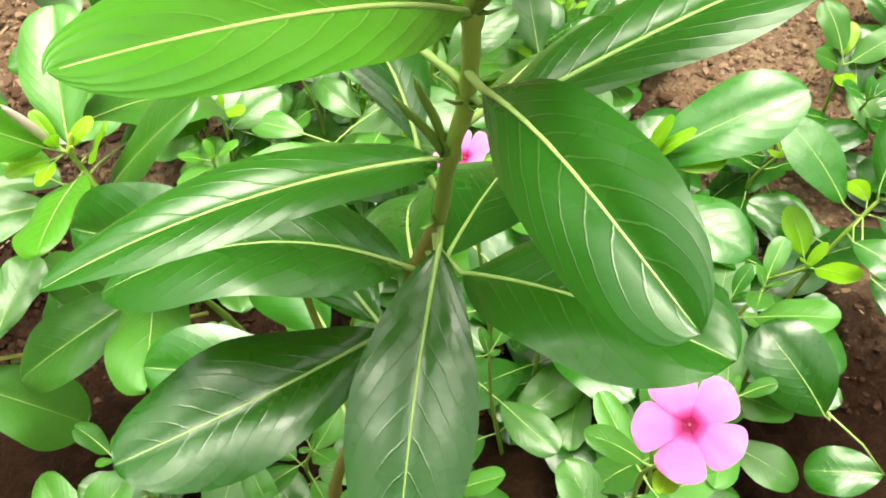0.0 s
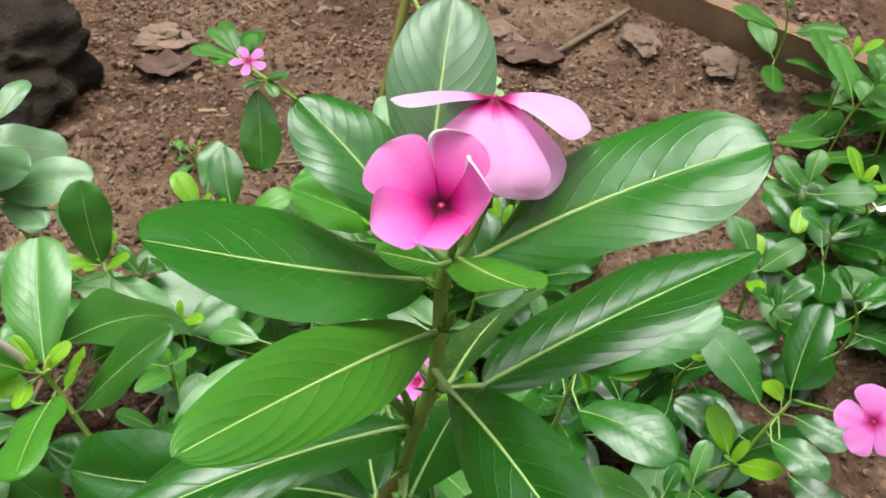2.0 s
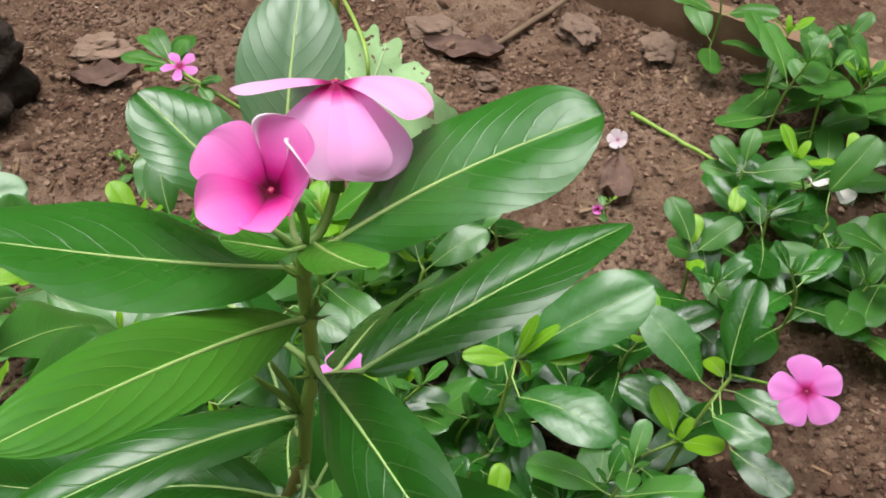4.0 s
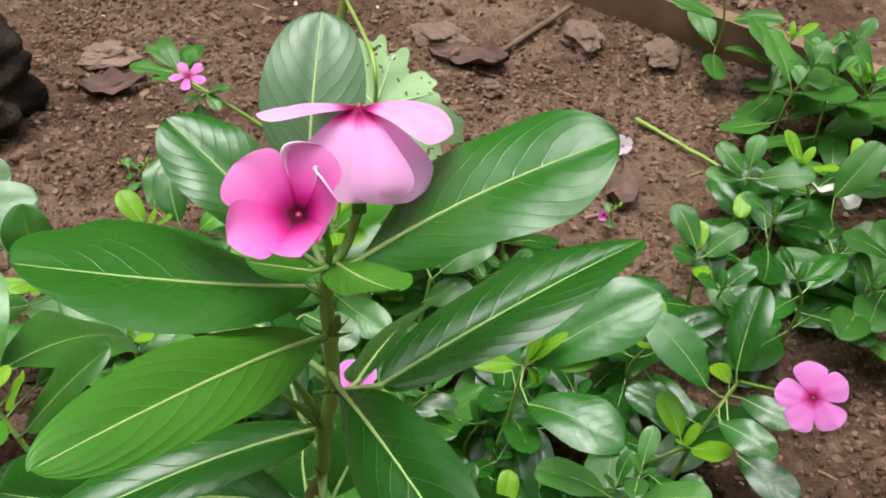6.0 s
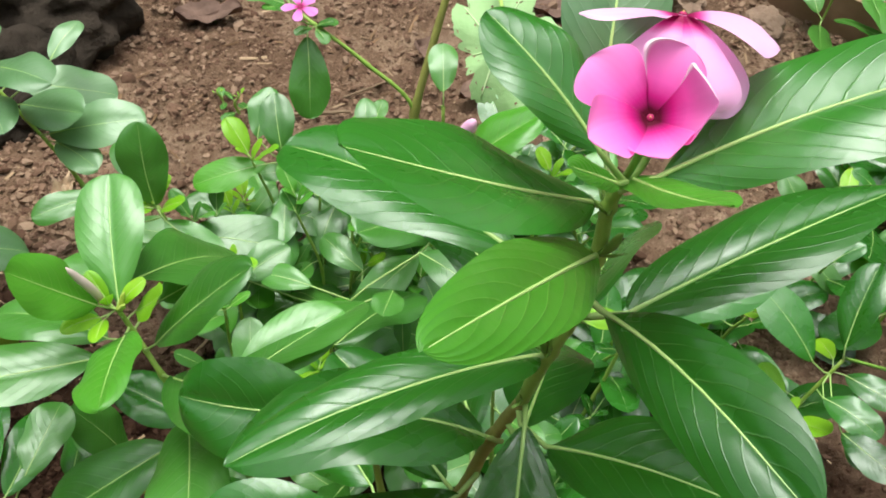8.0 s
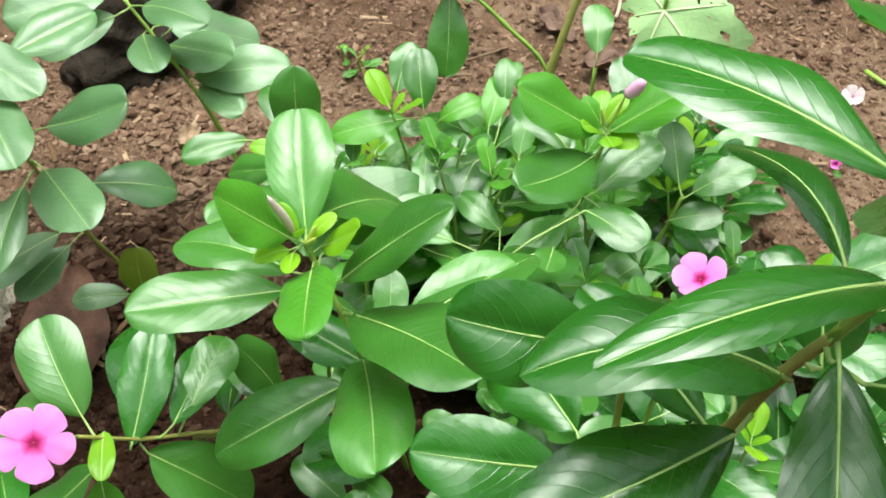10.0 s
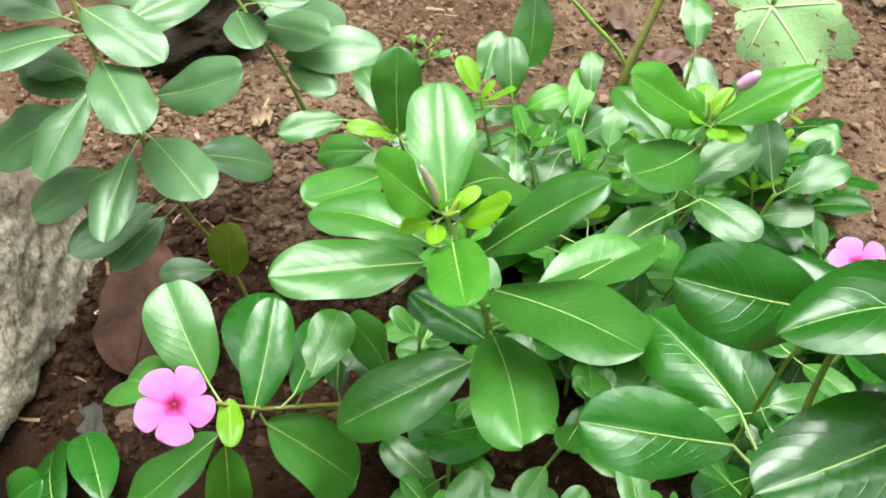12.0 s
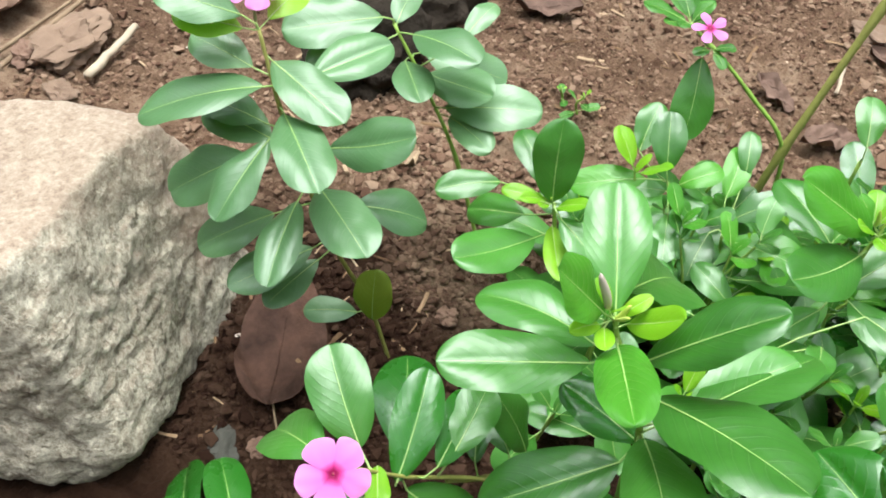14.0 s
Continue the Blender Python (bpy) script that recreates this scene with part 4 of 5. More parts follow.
plant_d = thing("periwinkle_plant", (-0.325, 0.445, 0.0), "upright periwinkle with dull green leaves beside the boulder", "plant", "periwinkles")
stem(plant_d, [(-0.325, 0.445, -0.01), (-0.345, 0.447, 0.06), (-0.375, 0.44, 0.14), (-0.39, 0.438, 0.2), (-0.408, 0.446, 0.25), (-0.424, 0.46, 0.298)], 0.0018, 0.0012, STEM_BROWN)
leaf(plant_d, (-0.4082, 0.4449, 0.2686), (-0.4938, 0.4147, 0.2451), 0.0425, -0, "dull", arch=0.064, bend=-0.002, peak=0.6, blunt=0.5, nu=26)
leaf(plant_d, (-0.4225, 0.4614, 0.2783), (-0.3560, 0.4223, 0.2703), 0.0349, 11, "dull", arch=0.040, bend=-0.011, peak=0.6, blunt=0.5, nu=26)
leaf(plant_d, (-0.4041, 0.4397, 0.2548), (-0.3555, 0.3715, 0.2580), 0.0364, 3, "dull", arch=0.066, bend=-0.006, peak=0.6, blunt=0.47, nu=26)
leaf(plant_d, (-0.4078, 0.4360, 0.2379), (-0.4288, 0.3756, 0.2064), 0.0320, 3, "dull", arch=0.054, bend=0.006, peak=0.6, blunt=0.5, nu=26)
leaf(plant_d, (-0.3813, 0.4348, 0.1994), (-0.3263, 0.3737, 0.2074), 0.0406, 3, "dull", arch=0.055, bend=-0.008, peak=0.6, blunt=0.47, nu=26)
leaf(plant_d, (-0.3824, 0.4485, 0.2193), (-0.3161, 0.4492, 0.2478), 0.0400, 26, "dull", arch=-0.031, bend=-0.026, peak=0.6, blunt=0.47, nu=26)
leaf(plant_d, (-0.3658, 0.4465, 0.1705), (-0.3092, 0.4738, 0.1434), 0.0371, 18, "dull", arch=0.095, bend=-0.003, peak=0.6, blunt=0.5, nu=26)
leaf(plant_d, (-0.3894, 0.4287, 0.1925), (-0.3874, 0.3536, 0.1797), 0.0305, 10, "dull", arch=0.060, bend=-0.000, peak=0.6, blunt=0.47, nu=26)
leaf(plant_d, (-0.4185, 0.4294, 0.2226), (-0.4781, 0.4100, 0.1844), 0.0403, -26, "dull", arch=0.069, bend=0.013, peak=0.6, blunt=0.5, nu=26)
leaf(plant_d, (-0.4014, 0.4269, 0.1738), (-0.4578, 0.3984, 0.1467), 0.0353, -17, "dull", arch=0.063, bend=0.007, peak=0.6, blunt=0.5, nu=26)
leaf(plant_d, (-0.4051, 0.4363, 0.2272), (-0.4699, 0.4646, 0.2199), 0.0346, -18, "dull", arch=0.030, bend=0.010, peak=0.6, blunt=0.5, nu=26)
leaf(plant_d, (-0.3981, 0.4568, 0.2656), (-0.3499, 0.5070, 0.2721), 0.0346, 15, "dull", arch=0.034, bend=-0.018, peak=0.6, blunt=0.5, nu=26)
leaf(plant_d, (-0.4200, 0.4512, 0.2710), (-0.4754, 0.4662, 0.2773), 0.0292, -21, "dull", blunt=0.56)
leaf(plant_d, (-0.4220, 0.4360, 0.2332), (-0.4725, 0.4591, 0.2312), 0.0282, -18, "dull", blunt=0.56)
leaf(plant_d, (-0.4308, 0.4650, 0.3059), (-0.4881, 0.4499, 0.3203), 0.0309, -26, "dull", blunt=0.56)
leaf(plant_d, (-0.4287, 0.4618, 0.2948), (-0.4782, 0.4523, 0.3030), 0.0259, -24, "young", blunt=0.56)
leaf(plant_d, (-0.4243, 0.4653, 0.2966), (-0.4105, 0.5078, 0.3012), 0.0227, 18, "young", blunt=0.56)
leaf(plant_d, (-0.3833, 0.4215, 0.1330), (-0.4308, 0.3818, 0.1300), 0.0314, -18, "dull", blunt=0.56)
leaf(plant_d, (-0.3795, 0.4318, 0.1212), (-0.4071, 0.3880, 0.1096), 0.0268, -14, "dull", blunt=0.56)
leaf(plant_d, (-0.3474, 0.4284, 0.0579), (-0.3920, 0.4239, 0.0648), 0.0230, -17, "dull", blunt=0.56)

plant_e = thing("periwinkle_plant", (-0.2, 0.53, 0.0), "small periwinkle with a broad upright leaf and green buds", "plant", "periwinkles")
stem(plant_e, [(-0.2, 0.53, -0.01), (-0.208, 0.515, 0.08), (-0.22, 0.51, 0.155)], 0.002, 0.0014)
leaf(plant_e, (-0.2204, 0.5078, 0.1489), (-0.2264, 0.5316, 0.2194), 0.0370, -12, "mature", arch=0.062, bend=0.017, peak=0.6, blunt=0.47, nu=26)
leaf(plant_e, (-0.2232, 0.5062, 0.1232), (-0.2826, 0.4485, 0.1385), 0.0405, -11, "mature", arch=-0.020, bend=0.023, peak=0.6, blunt=0.47, nu=26)
leaf(plant_e, (-0.2323, 0.5074, 0.1393), (-0.2863, 0.5235, 0.1148), 0.0298, -24, "mature", arch=0.058, bend=0.013, peak=0.6, blunt=0.47, nu=26)
leaf(plant_e, (-0.2194, 0.5189, 0.1286), (-0.2029, 0.4601, 0.1272), 0.0197, 2, "young", arch=0.042, bend=-0.015, peak=0.6, blunt=0.47, nu=26)
leaf(plant_e, (-0.2674, 0.5184, 0.1621), (-0.3088, 0.4935, 0.1581), 0.0242, -21, "mature")
leaf(plant_e, (-0.2236, 0.5064, 0.1555), (-0.2608, 0.5073, 0.1608), 0.0139, -22, "young")
leaf(plant_e, (-0.2200, 0.5080, 0.1500), (-0.1950, 0.4970, 0.1740), 0.0148, 12, "young", nu=26)
leaf(plant_e, (-0.2230, 0.5130, 0.1520), (-0.2460, 0.4990, 0.1640), 0.0111, -18, "young", nu=26)
leaf(plant_e, (-0.2230, 0.5150, 0.1520), (-0.2120, 0.5290, 0.1700), 0.0089, 8, "young", nu=26)
leaf(plant_e, (-0.2240, 0.5120, 0.1510), (-0.2290, 0.4960, 0.1620), 0.0081, 0, "young", nu=26)
leaf(plant_e, (-0.2349, 0.5208, 0.1548), (-0.2579, 0.5639, 0.1721), 0.0259, -9, "mature")
leaf(plant_e, (-0.2098, 0.5022, 0.1290), (-0.1179, 0.5038, 0.1105), 0.0469, 19, "mature")
leaf(plant_e, (-0.2183, 0.4980, 0.1525), (-0.1676, 0.4690, 0.1323), 0.0309, 13, "mature")

plant_g = thing("periwinkle_plant", (-0.1, 0.61, 0.0), "low tangle of small periwinkle shoots on the soil", "plant", "periwinkles")
stem(plant_g, [(-0.1, 0.61, -0.01), (-0.12, 0.6, 0.08), (-0.134, 0.59, 0.128)], 0.0017, 0.0011)
stem(plant_g, [(-0.06, 0.6, -0.01), (-0.08, 0.575, 0.1)], 0.0017, 0.0011)
leaf(plant_g, (-0.1362, 0.5837, 0.1332), (-0.1447, 0.6267, 0.1708), 0.0289, -6, "mature")
leaf(plant_g, (-0.1722, 0.6139, 0.1299), (-0.1519, 0.6522, 0.1573), 0.0256, 8, "mature")
leaf(plant_g, (-0.1284, 0.5934, 0.1185), (-0.0908, 0.6093, 0.1354), 0.0221, 18, "fresh")
leaf(plant_g, (-0.1281, 0.5982, 0.1100), (-0.1610, 0.5924, 0.1121), 0.0166, -22, "mature")
leaf(plant_g, (-0.0990, 0.5681, 0.1140), (-0.1051, 0.5227, 0.0896), 0.0260, 1, "mature")
leaf(plant_g, (-0.0831, 0.5639, 0.0973), (-0.0124, 0.5479, 0.1054), 0.0365, 22, "fresh")
leaf(plant_g, (-0.0798, 0.5874, 0.1100), (-0.0326, 0.5992, 0.1291), 0.0261, 19, "mature")
leaf(plant_g, (-0.0681, 0.6247, 0.1232), (-0.0723, 0.6552, 0.1448), 0.0187, -8, "mature")
leaf(plant_g, (-0.0870, 0.6046, 0.1145), (-0.0754, 0.6474, 0.1321), 0.0238, 1, "fresh")
leaf(plant_g, (-0.1301, 0.5489, 0.1300), (-0.1291, 0.5072, 0.1197), 0.0215, 4, "mature")
leaf(plant_g, (-0.1271, 0.5975, 0.1075), (-0.0973, 0.5715, 0.1104), 0.0198, 21, "mature")
leaf(plant_g, (-0.1570, 0.5974, 0.1226), (-0.2120, 0.5763, 0.1138), 0.0298, -19, "fresh")
leaf(plant_g, (-0.0882, 0.5602, 0.0568), (-0.0363, 0.5493, 0.0645), 0.0268, 21, "mature")

plant_f = thing("periwinkle_plant", (-0.03, 0.5, 0.0), "leafy periwinkle with a rosy bud above bright leaves", "plant", "periwinkles")
stem(plant_f, [(-0.03, 0.5, -0.01), (-0.022, 0.48, 0.1), (-0.008, 0.488, 0.19), (0.0, 0.498, 0.215)], 0.002, 0.0014)
stem(plant_f, [(0.03, 0.5, -0.01), (0.055, 0.5, 0.1), (0.064, 0.504, 0.145)], 0.002, 0.0014)
stem(plant_f, [(0.0, 0.585, -0.01), (-0.004, 0.582, 0.1), (-0.007, 0.578, 0.2)], 0.002, 0.0014)
leaf(plant_f, (-0.0079, 0.4890, 0.2093), (0.0585, 0.5040, 0.2560), 0.0390, 4, "fresh", arch=0.029, bend=-0.011, peak=0.6, blunt=0.47, nu=26)
leaf(plant_f, (-0.0050, 0.4882, 0.2121), (-0.0693, 0.4809, 0.2555), 0.0396, -25, "fresh", arch=0.017, bend=0.008, peak=0.6, blunt=0.47, nu=26)
leaf(plant_f, (-0.0212, 0.4935, 0.1830), (-0.0654, 0.5443, 0.1952), 0.0323, -6, "mature", arch=0.072, bend=0.000, peak=0.6, blunt=0.5, nu=26)
leaf(plant_f, (-0.0068, 0.4878, 0.1977), (-0.0639, 0.4265, 0.2182), 0.0424, -18, "mature", arch=-0.018, bend=0.040, peak=0.6, blunt=0.47, nu=26)
leaf(plant_f, (-0.0044, 0.4865, 0.1518), (0.0432, 0.5262, 0.1760), 0.0333, 12, "mature")
leaf(plant_f, (-0.0074, 0.4769, 0.1616), (0.0283, 0.4339, 0.1640), 0.0279, 19, "mature")
leaf(plant_f, (-0.0080, 0.4963, 0.2111), (-0.0083, 0.5206, 0.2253), 0.0141, -6, "young")
leaf(plant_f, (-0.0069, 0.4943, 0.2059), (0.0162, 0.4760, 0.2165), 0.0156, 26, "young")
leaf(plant_f, (-0.0070, 0.4930, 0.2110), (-0.0230, 0.4800, 0.2270), 0.0140, -14, "young", nu=26)
leaf(plant_f, (-0.0050, 0.4900, 0.2110), (-0.0020, 0.4700, 0.2180), 0.0150, 5, "young", nu=26)
leaf(plant_f, (-0.0060, 0.4960, 0.2130), (0.0080, 0.5100, 0.2310), 0.0120, 14, "young", nu=26)
leaf(plant_f, (-0.0080, 0.4970, 0.2130), (-0.0220, 0.5080, 0.2290), 0.0130, -10, "fresh", nu=26)
leaf(plant_f, (-0.0068, 0.5759, 0.2087), (-0.0077, 0.6180, 0.2291), 0.0234, -6, "mature")
leaf(plant_f, (0.0656, 0.5042, 0.1414), (0.1150, 0.5206, 0.1652), 0.0286, 15, "mature")
leaf(plant_f, (0.0620, 0.5044, 0.1449), (0.0530, 0.5491, 0.1766), 0.0277, -12, "mature")
leaf(plant_f, (0.0483, 0.4960, 0.1228), (0.0959, 0.4963, 0.1354), 0.0246, 19, "mature")
leaf(plant_f, (-0.0219, 0.4542, 0.1576), (-0.0668, 0.4241, 0.1350), 0.0293, -13, "mature")

plant_h = thing("periwinkle_plant", (0.235, 0.38, 0.0), "spreading periwinkle of pointed leaves and thin pale stalks", "plant", "periwinkles")
stem(plant_h, [(0.235, 0.38, -0.01), (0.255, 0.39, 0.07), (0.276, 0.396, 0.128)], 0.0019, 0.0012)
stem(plant_h, [(0.09, 0.4, -0.01), (0.105, 0.39, 0.09), (0.116, 0.385, 0.178)], 0.0019, 0.0012)
stem(plant_h, [(0.19, 0.3, -0.01), (0.2, 0.31, 0.07), (0.215, 0.25, 0.12)], 0.0019, 0.0012)
leaf(plant_h, (0.2715, 0.3930, 0.1314), (0.2981, 0.4421, 0.1765), 0.0315, -31, "glossy")
leaf(plant_h, (0.2439, 0.3864, 0.1262), (0.2186, 0.4419, 0.1532), 0.0333, -15, "glossy")
leaf(plant_h, (0.2559, 0.3987, 0.0755), (0.2082, 0.4293, 0.0834), 0.0286, -18, "glossy")
leaf(plant_h, (0.1023, 0.3405, 0.1779), (0.1660, 0.3129, 0.1886), 0.0371, 10, "glossy")
leaf(plant_h, (0.1501, 0.3051, 0.0848), (0.1884, 0.3325, 0.1047), 0.0255, 6, "glossy")
leaf(plant_h, (0.2147, 0.2339, 0.1137), (0.1775, 0.2926, 0.1472), 0.0452, -25, "glossy")
leaf(plant_h, (0.2971, 0.3080, 0.0893), (0.2776, 0.3505, 0.0927), 0.0234, -15, "glossy")
leaf(plant_h, (0.2688, 0.2204, 0.0793), (0.2106, 0.2344, 0.0736), 0.0300, -12, "glossy")
leaf(plant_h, (0.1135, 0.3853, 0.1751), (0.2052, 0.4020, 0.2229), 0.0470, 15, "glossy")
leaf(plant_h, (0.1299, 0.3869, 0.1874), (0.1615, 0.3762, 0.1908), 0.0168, 19, "young")
leaf(plant_h, (0.1188, 0.4154, 0.1396), (0.0913, 0.4233, 0.1427), 0.0144, -18, "young")
leaf(plant_h, (0.2433, 0.3628, 0.1215), (0.2829, 0.3337, 0.1252), 0.0247, 18, "glossy")
leaf(plant_h, (0.2531, 0.3353, 0.1208), (0.2857, 0.3001, 0.1267), 0.0242, 17, "glossy")
leaf(plant_h, (0.2818, 0.4094, 0.1083), (0.2761, 0.4354, 0.0978), 0.0144, -19, "young")
leaf(plant_h, (0.2837, 0.3996, 0.1099), (0.3097, 0.3638, 0.1162), 0.0224, 19, "glossy")
leaf(plant_h, (0.1160, 0.3850, 0.1790), (0.1670, 0.3850, 0.1850), 0.0135, 10, "young", nu=26)
leaf(plant_h, (0.1160, 0.3850, 0.1790), (0.1610, 0.4100, 0.2050), 0.016, -15, "young", nu=26)
leaf(plant_h, (0.1160, 0.3850, 0.1790), (0.1290, 0.3910, 0.2150), 0.01, 0, "young", nu=26)
leaf(plant_h, (0.1160, 0.3850, 0.1790), (0.0800, 0.3820, 0.1900), 0.013, -20, "young", nu=26)
leaf(plant_h, (0.1160, 0.3850, 0.1790), (0.1260, 0.3810, 0.1650), 0.01, 0, "young", nu=26)
leaf(plant_h, (0.1160, 0.3850, 0.1790), (0.1420, 0.3850, 0.2100), 0.009, 10, "young", nu=26)

plant_j = thing("periwinkle_plant", (0.305, 0.565, 0.0), "small periwinkle shoot with a lime-green tip", "plant", "periwinkles")
stem(plant_j, [(0.305, 0.565, -0.01), (0.3, 0.555, 0.05), (0.297, 0.552, 0.095)], 0.0017, 0.0011)
leaf(plant_j, (0.2960, 0.5516, 0.0990), (0.2822, 0.5877, 0.1251), 0.0233, -15, "upper")
leaf(plant_j, (0.2972, 0.5471, 0.0951), (0.3353, 0.5577, 0.1212), 0.0237, 14, "upper")
leaf(plant_j, (0.2989, 0.5340, 0.0793), (0.3223, 0.5021, 0.0710), 0.0202, 19, "upper")
leaf(plant_j, (0.3017, 0.5552, 0.0851), (0.2734, 0.5529, 0.1044), 0.0171, -28, "upper")
leaf(plant_j, (0.2970, 0.5544, 0.0936), (0.3046, 0.5779, 0.1127), 0.0156, -4, "young")
leaf(plant_j, (0.2968, 0.5546, 0.0826), (0.2961, 0.5278, 0.0952), 0.0148, 19, "young")

plant_l = thing("periwinkle_plant", (0.375, 0.655, 0.0), "small periwinkle shoot among others at the bed's edge", "plant", "periwinkles")
stem(plant_l, [(0.375, 0.655, -0.01), (0.37, 0.645, 0.1)], 0.0017, 0.0011)
stem(plant_l, [(0.43, 0.6, -0.01), (0.43, 0.58, 0.09)], 0.0017, 0.0011)
leaf(plant_l, (0.3668, 0.6421, 0.1019), (0.3462, 0.6716, 0.1197), 0.0201, -21, "upper")
leaf(plant_l, (0.3717, 0.6463, 0.1032), (0.3844, 0.6709, 0.1276), 0.0184, -1, "upper")
leaf(plant_l, (0.3735, 0.6325, 0.0997), (0.4217, 0.6205, 0.1180), 0.0265, 22, "upper")
leaf(plant_l, (0.3643, 0.6434, 0.0920), (0.3359, 0.6607, 0.0964), 0.0168, -23, "upper")
leaf(plant_l, (0.4331, 0.5393, 0.0613), (0.3766, 0.5693, 0.0597), 0.0320, -22, "upper")
leaf(plant_l, (0.4225, 0.6035, 0.1169), (0.4669, 0.6129, 0.1570), 0.0303, 15, "upper")
leaf(plant_l, (0.3681, 0.6406, 0.0885), (0.3570, 0.6115, 0.0796), 0.0162, 4, "young")

plant_q = thing("periwinkle_plant", (-0.07, 0.47, 0.0), "shaded low periwinkle with round dark leaves", "plant", "periwinkles")
stem(plant_q, [(-0.07, 0.47, -0.01), (-0.075, 0.46, 0.08), (-0.06, 0.45, 0.13)], 0.0019, 0.0013)
stem(plant_q, [(-0.07, 0.4, -0.01), (-0.078, 0.385, 0.1), (-0.083, 0.375, 0.19)], 0.0019, 0.0013)
leaf(plant_q, (-0.0809, 0.3625, 0.1750), (-0.0284, 0.4322, 0.1509), 0.0555, -18, "mature", arch=0.046, bend=-0.002, peak=0.6, blunt=0.5, nu=26)
leaf(plant_q, (-0.1067, 0.4605, 0.1250), (-0.1446, 0.4782, 0.1172), 0.0213, -18, "mature")
leaf(plant_q, (-0.0602, 0.5064, 0.0965), (-0.1019, 0.5279, 0.1057), 0.0239, -17, "mature")
leaf(plant_q, (-0.0193, 0.4110, 0.2307), (0.0094, 0.3734, 0.2279), 0.0237, 15, "mature")
leaf(plant_q, (-0.0312, 0.4018, 0.1995), (-0.0462, 0.3659, 0.2079), 0.0199, -8, "mature")
leaf(plant_q, (-0.1756, 0.4702, 0.1181), (-0.1225, 0.4962, 0.1273), 0.0299, 21, "mature")

plant_n = thing("periwinkle_plant", (-0.395, 0.225, 0.0), "seedling periwinkle at the foot of the boulder", "plant", "periwinkles")
stem(plant_n, [(-0.395, 0.225, -0.01), (-0.393, 0.228, 0.06)], 0.0014, 0.0009)
leaf(plant_n, (-0.3767, 0.2405, 0.0433), (-0.4166, 0.3056, 0.0244), 0.0328, 9, "glossy", arch=0.051, bend=-0.007, peak=0.6, blunt=0.47, nu=26)
leaf(plant_n, (-0.4057, 0.2320, 0.0317), (-0.4470, 0.3082, -0.0076), 0.0394, -34, "glossy", arch=0.067, bend=0.005, peak=0.6, blunt=0.47, nu=26)
leaf(plant_n, (-0.4120, 0.2177, 0.0633), (-0.3896, 0.2187, 0.1262), 0.0319, 28, "glossy", arch=0.190, bend=0.022, peak=0.6, blunt=0.47, nu=26)
leaf(plant_n, (-0.3998, 0.2321, 0.0299), (-0.4016, 0.2801, -0.0145), 0.0290, -7, "glossy", arch=0.018, bend=-0.005, peak=0.6, blunt=0.47, nu=26)

plant_p = thing("periwinkle_plant", (-0.27, 0.57, 0.0), "arching periwinkle with nibbled leaves behind the others", "plant", "periwinkles")
stem(plant_p, [(-0.27, 0.57, -0.01), (-0.31, 0.59, 0.1), (-0.345, 0.605, 0.16), (-0.377, 0.616, 0.208)], 0.002, 0.0013)
leaf(plant_p, (-0.3668, 0.6132, 0.1788), (-0.3363, 0.5512, 0.1886), 0.0321, 4, "dull", arch=0.049, bend=-0.010, peak=0.6, blunt=0.47, nu=26)
leaf(plant_p, (-0.3525, 0.6121, 0.1686), (-0.2854, 0.5816, 0.1846), 0.0385, 22, "dull", arch=0.017, bend=-0.011, peak=0.6, blunt=0.47, nu=26)
leaf(plant_p, (-0.3640, 0.6128, 0.2030), (-0.2979, 0.5721, 0.2208), 0.0391, 10, "dull", arch=0.070, bend=0.002, peak=0.6, blunt=0.5, nu=26)
leaf(plant_p, (-0.3778, 0.6153, 0.2173), (-0.4565, 0.5753, 0.2101), 0.0443, -24, "dull")
leaf(plant_p, (-0.3756, 0.6083, 0.1985), (-0.4341, 0.5664, 0.1861), 0.0365, -23, "dull")
leaf(plant_p, (-0.3768, 0.6174, 0.2010), (-0.3728, 0.6638, 0.2104), 0.0238, 9, "dull")
leaf(plant_p, (-0.3670, 0.6564, 0.1624), (-0.2843, 0.6545, 0.1444), 0.0423, 23, "dull")
leaf(plant_p, (-0.3277, 0.5860, 0.1523), (-0.2459, 0.6014, 0.1631), 0.0420, 23, "dull")
leaf(plant_p, (-0.3234, 0.5948, 0.1465), (-0.2792, 0.5610, 0.1447), 0.0278, 18, "dull")
leaf(plant_p, (-0.3148, 0.6289, 0.1997), (-0.3033, 0.6670, 0.2101), 0.0206, 12, "dull")


# ---- flowers and buds ----
flower(plant_a, (0.014, 0.125, 0.567), (-0.192, -0.554, 0.739), 0.0148, mat=PETAL_DEEP, across=(0.995, -0.095, -0.007), tube_to=(0.0166, 0.1408, 0.538), name_label="cupped magenta-pink flower with rolled petals and dark throat", petals=(
    (62, 26, 8, {"lips": (0, 0.20), "cup": 0.06, "wide": 0.92, "long": 0.86}),
    (137, 26, 6, {"wide": 1.04, "cup": 0.05, "long": 0.95}),
    (206, 44, 34, {"cup": 0.16, "wide": 0.96, "long": 0.93}),
    (284, 36, 54, {"cup": 0.14, "wide": 0.98, "long": 0.82}),
    (356, 32, 66, {"cup": 0.18, "wide": 0.94, "lips": (0, 0.07)}),
))
